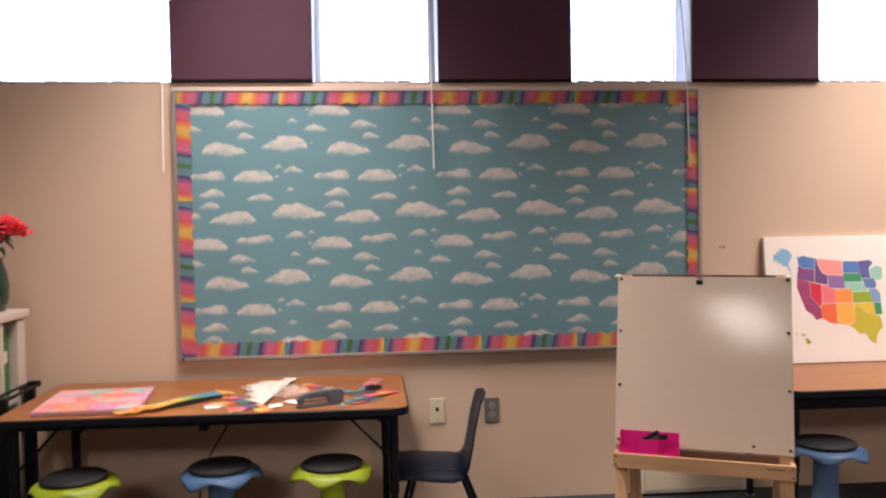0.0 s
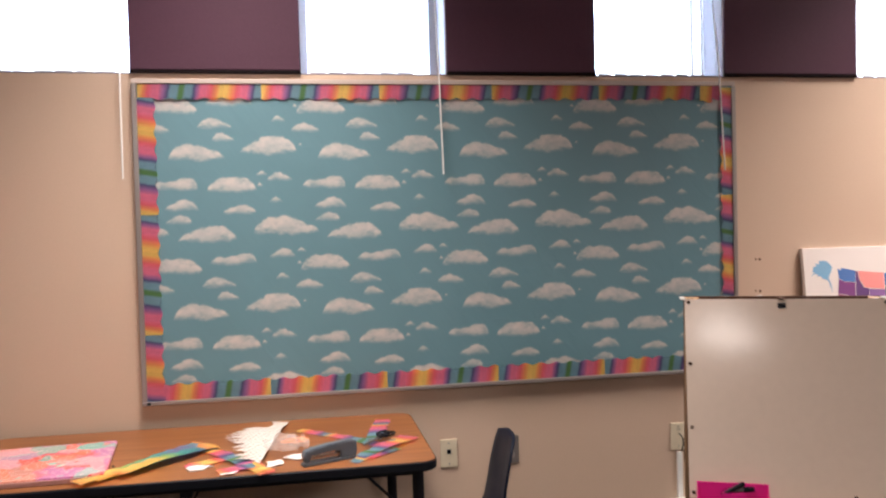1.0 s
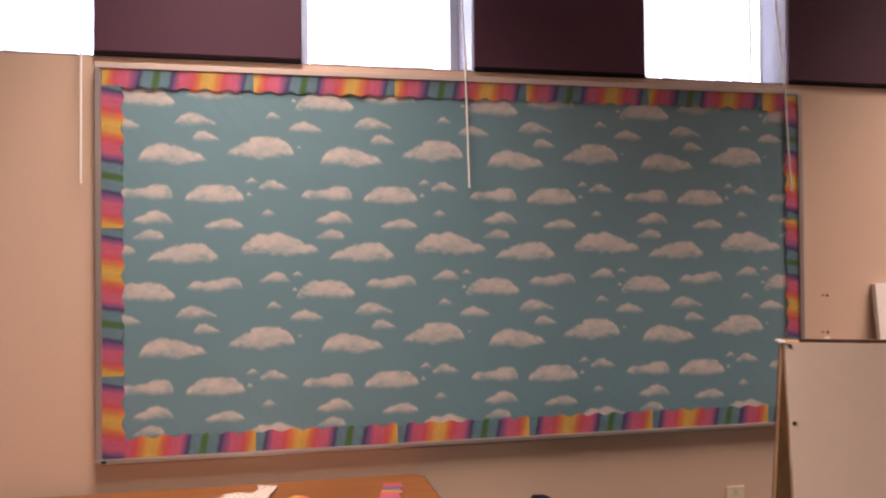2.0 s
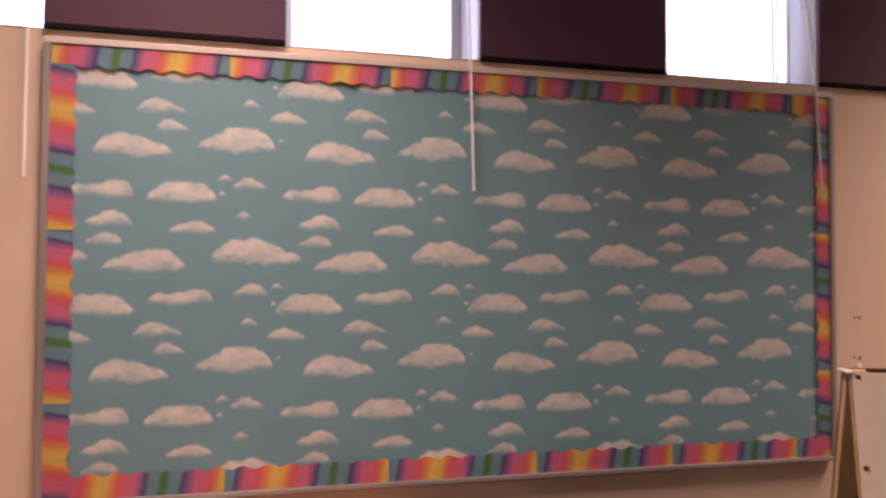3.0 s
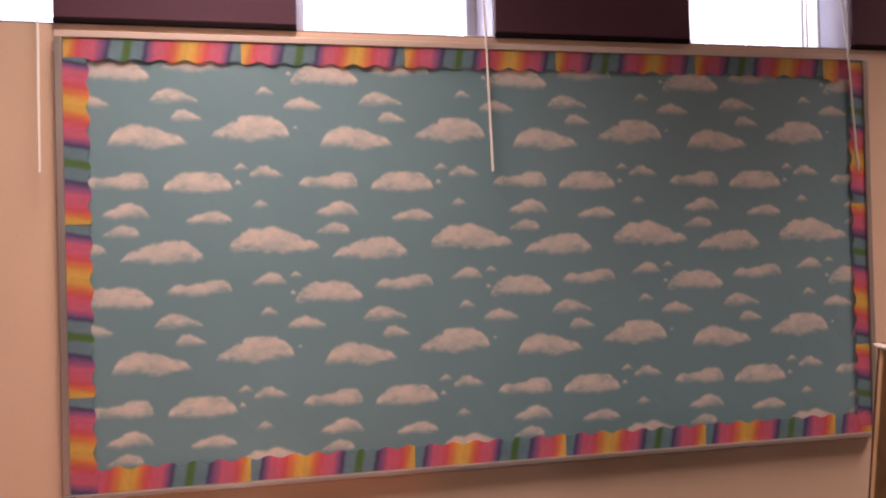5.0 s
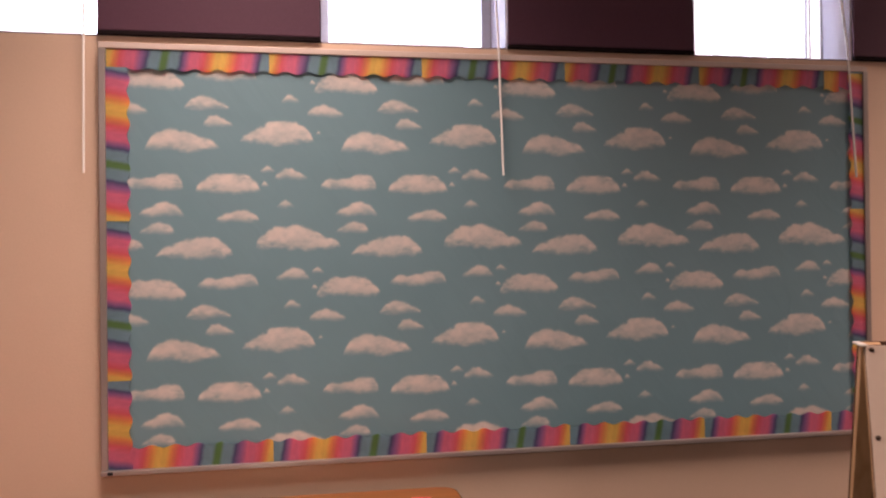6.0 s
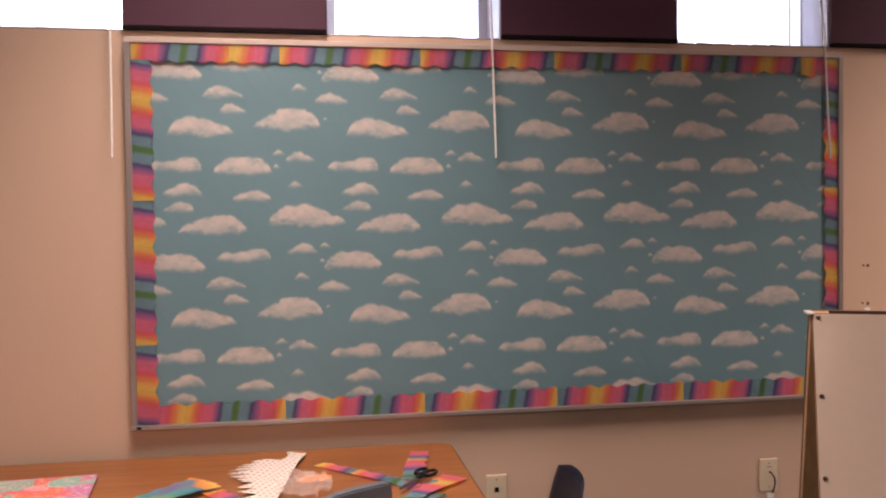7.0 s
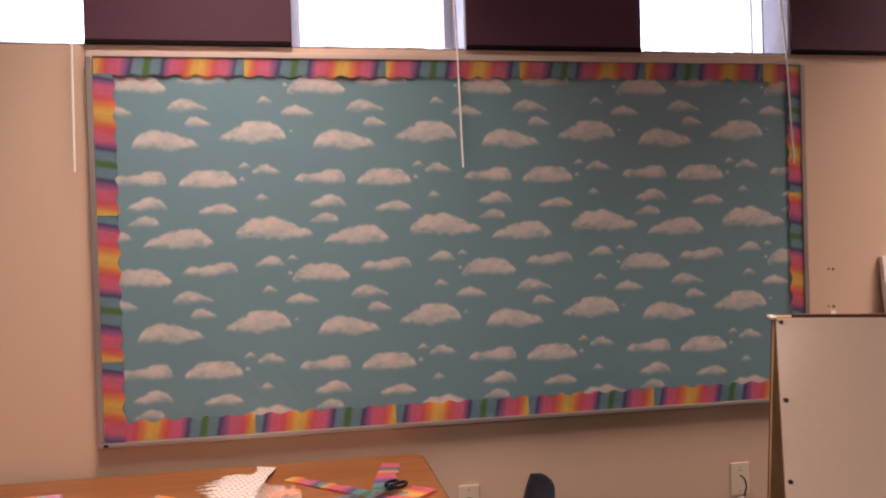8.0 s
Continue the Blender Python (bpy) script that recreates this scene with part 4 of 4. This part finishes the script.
M_FLORAL, M_DOTS = printed("floral_print", floral, 0.35), printed("dotted_paper", dotted, 0.7)
M_WRAP = bpy.data.materials.new("clear_wrap")
M_WRAP.use_nodes = True
wbs = M_WRAP.node_tree.nodes["Principled BSDF"]
wbs.inputs["Base Color"].default_value, wbs.inputs["Alpha"].default_value, wbs.inputs["Roughness"].default_value = (0.8, 0.72, 0.68, 1), 0.14, 0.2


def deep(y):
    """Spread places over the depth of the table."""
    return 3.048 + 1.133 * (y - 3.075)


def gift_bag():
    t_ = thing("gift_bag", (-1.05, deep(3.31), TOP + 0.0005), "flat floral gift bag in pink, coral and teal on table", "gift bag")
    out = [(-0.175, -0.215), (0.215, -0.205), (0.163, 0.215), (-0.215, 0.190)]
    part("body", slab(out, 0.0, 0.018, 0.004), M_FLORAL, t_)
    # front fold: pink darkened to stand for the shadow along this side
    part("side_fold", slab([(-0.172, -0.2165), (0.212, -0.2065), (0.212, -0.2145), (-0.172, -0.2235)], 0.001, 0.015, 0.001), mat("bag_side_shaded", (0.40, 0.22, 0.20), 0.5, 0.15), t_, "pink folded bag side with shade in its colour")
    part("handle", tube([(0.215, -0.10, 0.012), (0.238, -0.14, 0.006), (0.243, -0.185, 0.004), (0.222, -0.205, 0.004), (0.15, -0.217, 0.012)], 0.003, 8), M_BLKP, t_, "dark cord handle", smooth=True)


gift_bag()


def offcut(a, b, width, u0, lift, bow, seed, label="cut strip of scalloped rainbow border card on the table", material=None):
    """A loose border strip lying from a to b on the table."""
    a, b = Vector((a[0], deep(a[1]))), Vector((b[0], deep(b[1])))
    d = b - a
    t_ = thing("border_offcut", Matrix.Translation((a.x, a.y, TOP + 0.001)) @ Matrix.Rotation(math.atan2(d.y, d.x), 4, "Z"), label, "paper strip", "loose border strips")
    bm = strip(d.length, width, u0, seed=seed)
    for v in bm.verts:
        f = v.co.x / d.length
        v.co = (v.co.x, v.co.z - width / 2, lift + bow * math.sin(math.pi * f) + 0.0012 * math.sin(9 * f + seed) + 0.0012)
    bmesh.ops.solidify(bm, geom=bm.faces[:], thickness=0.0006)
    part("card", bm, material or M_RAIN, t_)


offcut((-0.905, 3.085), (-0.545, 3.375), 0.060, 0.04, 0.010, 0.006, 1, material=M_FAN)
offcut((-0.865, 3.110), (-0.560, 3.410), 0.058, 0.08, 0.006, 0.005, 2, material=M_FAN)
offcut((-0.835, 3.150), (-0.600, 3.450), 0.058, 0.12, 0.002, 0.004, 3, material=M_FAN)
offcut((-0.800, 3.130), (-0.585, 3.335), 0.050, 0.02, 0.016, 0.006, 4, material=M_FAN)
offcut((-0.575, 3.375), (-0.355, 3.075), 0.055, 0.90, 0.000, 0.006, 5)
offcut((-0.610, 3.190), (-0.455, 3.260), 0.050, 0.55, 0.000, 0.004, 6)
offcut((-0.505, 3.110), (-0.370, 3.160), 0.048, 0.75, 0.003, 0.003, 7)
offcut((-0.262, 3.525), (0.000, 3.290), 0.046, 0.68, 0.000, 0.004, 8)
offcut((0.055, 3.598), (-0.005, 3.350), 0.060, 0.78, 0.000, 0.006, 9)
offcut((-0.075, 3.150), (0.128, 3.330), 0.050, 0.22, 0.005, 0.005, 10)
offcut((-0.045, 3.170), (0.105, 3.355), 0.052, 0.56, 0.002, 0.004, 11)
offcut((-0.095, 3.120), (0.060, 3.230), 0.046, 0.94, 0.000, 0.003, 12)


def sheet_outline():
    """The torn outline of the dotted sheet: ragged on the near and west sides, cut straight on the others."""
    rng = random.Random(4)
    out = [(-0.300, 3.618), (-0.362, 3.640), (-0.356, 3.600), (-0.375, 3.560), (-0.420, 3.572)]
    for k in range(7):
        f = k / 6
        out += [(-0.462 - 0.052 * math.sin(2.6 * f) - 0.012 * rng.random(), 3.565 - 0.16 * f), (-0.445 - 0.02 * f + 0.012 * rng.random(), 3.552 - 0.16 * f)]
    for k in range(5):
        f = k / 4
        out += [(-0.475 + 0.03 * f - 0.02 * rng.random(), 3.385 - 0.18 * f), (-0.440 + 0.03 * f, 3.370 - 0.18 * f)]
    out += [(-0.385, 3.155), (-0.372, 3.215), (-0.352, 3.360), (-0.330, 3.500)]
    return out


sh = thing("dotted_sheet", (-0.40, 3.40, TOP + 0.005), "torn white paper sheet with small tan dots on the table", "paper sheet")
bm = slab([(x + 0.40, deep(y) - 3.40) for x, y in sheet_outline()], 0.0, 0.0008)
bmesh.ops.triangulate(bm, faces=bm.faces[:])
bmesh.ops.subdivide_edges(bm, edges=bm.edges[:], cuts=2, use_grid_fill=True)
for v in bm.verts:
    v.co.z += 0.006 * noise.noise(Vector((v.co.x * 14, v.co.y * 14, 2))) + 0.006
part("paper", bm, M_DOTS, sh)
for k, (x, y, r, turn) in enumerate([(-0.265, 3.215, 0.045, 20), (-0.335, 3.165, 0.040, 60), (-0.57, 3.17, 0.04, 10), (-0.47, 3.105, 0.03, 40)]):
    sc = thing("paper_scrap", pose(x, deep(y), TOP + 0.0006, 0, 0, turn), "small torn white paper scrap lying on the table", "paper scrap", "paper scraps")
    rng = random.Random(k)
    bm = slab([(r * (0.7 + 0.5 * rng.random()) * math.cos(a), 0.7 * r * (0.7 + 0.5 * rng.random()) * math.sin(a)) for a in [2 * math.pi * i / 11 for i in range(11)]], 0.0, 0.0008)
    for v in bm.verts:
        v.co.z += 0.006 * rng.random()
    part("paper", bm, M_CANVAS, sc)


def wrap():
    t_ = thing("plastic_wrap", (-0.305, deep(3.31), TOP + 0.002), "crumpled clear plastic wrapper lying on the table", "plastic wrapper")
    b = bmesh.new()
    n = 22
    g = [[b.verts.new(((i / n - 0.5) * 0.17, (j / n - 0.5) * 0.24, 0.020 + 0.022 * noise.noise(Vector((i * 0.34, j * 0.34, 5))) + 0.012 * abs(noise.noise(Vector((i * 0.9, j * 0.7, 1)))))) for j in range(n + 1)] for i in range(n + 1)]
    for i in range(n):
        for j in range(n):
            u, w = (i + 0.5) / n - 0.5, (j + 0.5) / n - 0.5
            if u * u + w * w < 0.2 + 0.06 * noise.noise(Vector((u * 7, w * 7, 9))):
                b.faces.new((g[i][j], g[i + 1][j], g[i + 1][j + 1], g[i][j + 1]))
    bmesh.ops.delete(b, geom=[v for v in b.verts if not v.link_faces], context="VERTS")
    bmesh.ops.solidify(b, geom=b.faces[:], thickness=0.0003)
    part("film", b, M_WRAP, t_)


wrap()
orange = thing("orange_card", pose(-0.275, deep(3.405), TOP + 0.001, 0, 0, 15), "small orange card offcut under the plastic wrapper", "card scrap")
part("card", slab([(0.05 * math.cos(a), 0.032 * math.sin(a)) for a in [2 * math.pi * i / 24 for i in range(24)]], 0, 0.001), mat("orange_card_face", (0.75, 0.22, 0.06), 0.5, 0.1), orange)


def stapler():
    t_ = thing("stapler", pose(-0.166, deep(3.150), TOP + 0.0005, 0, 0, 22), "grey metal desk stapler standing on the table", "stapler")
    part("base", slab(rounded(-0.095, 0.088, -0.019, 0.019, 0.012), 0.0, 0.009, 0.002), M_STAPLER, t_)
    arm = [(-0.084, 0.012), (-0.092, 0.030), (-0.084, 0.046), (-0.060, 0.053), (0.0, 0.058), (0.07, 0.060), (0.086, 0.054), (0.090, 0.030), (0.087, 0.0095), (0.032, 0.0095), (0.030, 0.030), (0.010, 0.034), (-0.066, 0.032), (-0.074, 0.012)]
    part("arm", slab(arm, -0.016, 0.016, 0.004, m=pose(0, 0, 0, 90)), M_STAPLER, t_)
    part("magazine", box(-0.072, 0.031, -0.008, 0.008, 0.018, 0.026, 0.001), M_STEEL, t_, "steel staple magazine")
    part("latch", slab([(0.020, 0.014), (0.040, 0.014), (0.034, 0.034), (0.026, 0.034), (0.030, 0.022), (0.020, 0.020)], -0.0178, -0.0162, m=pose(0, 0, 0, 90)), M_BLKP, t_, "black side latch")
    part("anvil", box(-0.090, -0.068, -0.010, 0.010, 0.0092, 0.0112, 0.0008), M_STEEL, t_)


stapler()


def scissors():
    t_ = thing("scissors", pose(0.0, deep(3.310), TOP + 0.012, 0, 0, 57), "black-handled scissors lying on the rainbow strips", "scissors")
    for s_, k in ((1, 0), (-1, 1)):
        b = bmesh.new()
        pts = [(0.068 + 0.028 * math.cos(a) + 0.004 * s_, s_ * 0.016 + 0.014 * math.sin(a), 0.004 + 0.001 * k) for a in [2 * math.pi * i / 28 for i in range(29)]]
        part("handle", tube(pts, 0.0046, 10), M_BLKP, t_, "black plastic finger loop", smooth=True)
        part("shank", tube([(0.044, s_ * 0.010, 0.004), (0.015, s_ * 0.002, 0.004), (0.0, -s_ * 0.002, 0.004)], 0.005, 8), M_BLKP, t_)
        part("blade", slab([(0.008, s_ * 0.006), (-0.095, -s_ * 0.001), (-0.085, -s_ * 0.004), (0.006, -s_ * 0.007)], 0.002 + 0.0022 * k, 0.0038 + 0.0022 * k), M_STEEL, t_, "steel blade")
    part("pivot", lathe([(0.0045, 0.001), (0.0045, 0.0075), (0.003, 0.0085)], 14), M_STEEL, t_)


scissors()


# ---- shelf unit with flowers ----
def shelf_unit():
    t_ = thing("shelf_unit", (-1.64, 3.32, 0), "greyish white open shelf unit holding green and black items", "shelf unit")
    x1 = 0.205
    part("top", box(-0.22, x1 + 0.01, -0.32, 0.30, 0.930, 0.964, 0.004), M_SHELF, t_)
    for y in (-0.30, 0.06, 0.265):
        part("upright", box(-0.20, x1, y - 0.012 - (0.05 if y > 0.2 else 0), y + 0.012, 0.0, 0.9295, 0.002), M_SHELF, t_)
    for z in (0.05, 0.35, 0.585):
        part("shelf", box(-0.195, x1 - 0.004, -0.286, 0.046, z, z + 0.018, 0.002), M_SHELF, t_)
        part("shelf", box(-0.195, x1 - 0.004, 0.074, 0.20, z, z + 0.018, 0.002), M_SHELF, t_)
    part("back", box(-0.215, -0.202, -0.31, 0.27, 0.0, 0.9295), M_SHELF, t_)
    bx = thing("storage_box", (-1.575, 3.32, 0.6035), "dark green storage box standing in the white shelf unit", "box")
    part("body", box(-0.11, 0.11, 0.085, 0.190, 0, 0.30, 0.004), M_GREEN, bx)
    part("label_card", box(0.1105, 0.112, 0.11, 0.165, 0.15, 0.20), M_IVORY, bx, "pale label card")
    tr = thing("wire_tray", (-1.40, 3.46, TOP + 0.036), "black wire paper tray at the end of the table", "paper tray")
    part("frame", tube([(-0.028, -0.22, 0), (0.028, -0.22, 0), (0.028, 0.10, 0), (-0.028, 0.10, 0), (-0.028, -0.22, 0)], 0.006, 8), M_BLACK, tr)
    part("foot", box(-0.02, 0.02, -0.20, -0.17, -0.646, -0.003), M_BLACK, tr)
    part("foot", box(-0.02, 0.02, 0.06, 0.09, -0.646, -0.003), M_BLACK, tr)
    part("clip", box(-0.015, 0.034, 0.085, 0.115, -0.008, 0.016, 0.004), M_BLACK, tr)


shelf_unit()


def flowers():
    base = Vector((-1.525, 3.50, 0.9645))
    v_ = thing("vase", base, "dark green glazed vase on the white shelf unit", "vase")
    part("body", lathe([(0.045, 0), (0.055, 0.006), (0.066, 0.05), (0.070, 0.11), (0.060, 0.17), (0.046, 0.205), (0.050, 0.222), (0.046, 0.2225), (0.040, 0.205), (0.03, 0.19)], 36), M_VASE, v_, smooth=True)
    f_ = thing("flower_bunch", base + Vector((0, 0, 0.21)), "bunch of red artificial roses with dark green leaves in a vase", "flowers")
    rng = random.Random(7)
    heads = [(0.095, 0.01, 0.135), (0.02, -0.04, 0.165), (0.05, 0.05, 0.150), (-0.06, 0.0, 0.14), (-0.02, 0.06, 0.115), (0.01, -0.09, 0.11)]
    for h in heads:
        part("stem", tube([(0, 0, -0.02), (h[0] * 0.35, h[1] * 0.35, h[2] * 0.5), (h[0], h[1], h[2] - 0.02)], 0.0028, 6), M_LEAF, f_)
        b = bmesh.new()
        for ring, (count, r, up) in enumerate([(4, 0.010, 0.030), (6, 0.020, 0.022), (8, 0.031, 0.010), (9, 0.040, -0.002)]):
            for i in range(count):
                a = 2 * math.pi * (i + 0.5 * ring) / count + rng.random() * 0.3
                q = bmesh.new()
                vs = [[q.verts.new(((u - 1) * 0.016 * (1 - 0.3 * abs(w - 0.6)), 0.006 * (u - 1) ** 2 + (0.010 + 0.004 * ring) * w * w, 0.036 * w - 0.006 * (u - 1) ** 2)) for w in (0, 0.5, 1)] for u in (0, 0.5, 1, 1.5, 2)]
                for m in range(4):
                    for n in range(2):
                        q.faces.new((vs[m][n], vs[m + 1][n], vs[m + 1][n + 1], vs[m][n + 1]))
                q.transform(Matrix.Translation(h) @ Matrix.Rotation(a, 4, "Z") @ Matrix.Translation((0, r * 0.75, up - 0.03 + 0.006 * rng.random())) @ Matrix.Rotation(-0.25 * ring + 0.2 * rng.random(), 4, "X"))
                join(b, q)
        bmesh.ops.solidify(b, geom=b.faces[:], thickness=0.0007)
        part("blossom", b, M_PETAL, f_, "red fabric rose head", smooth=True)
    for i in range(12):
        a, l = 2 * math.pi * i / 12 + rng.random() * 0.4, 0.07 + 0.03 * rng.random()
        b = bmesh.new()
        left, right = [], []
        for k in range(7):
            t = k / 6
            w, z = 0.018 * math.sin(math.pi * t ** 0.8) + 0.0006, 0.035 * math.sin(2.6 * t) - 0.035 * t * t
            left.append(b.verts.new((0.02 + l * t, -w, z)))
            right.append(b.verts.new((0.02 + l * t, w, z)))
        for k in range(6):
            b.faces.new((left[k], left[k + 1], right[k + 1], right[k]))
        bmesh.ops.solidify(b, geom=b.faces[:], thickness=0.0008)
        b.transform(Matrix.Translation((0, 0, 0.03 + 0.06 * rng.random())) @ Matrix.Rotation(a, 4, "Z"))
        part("leaf", b, M_LEAF, f_, smooth=True)


flowers()

cd = thing("extension_lead", (-0.55, 3.66, 0.55), "thin black extension lead hanging down behind the table", "electric lead")
part("cable", tube([(0, -0.02, 0.028), (-0.02, 0.0, -0.02), (-0.075, 0.03, -0.15), (-0.15, 0.055, -0.27), (-0.20, 0.07, -0.42), (-0.21, 0.06, -0.545)], 0.0038, 8), M_BLKP, cd, smooth=True)
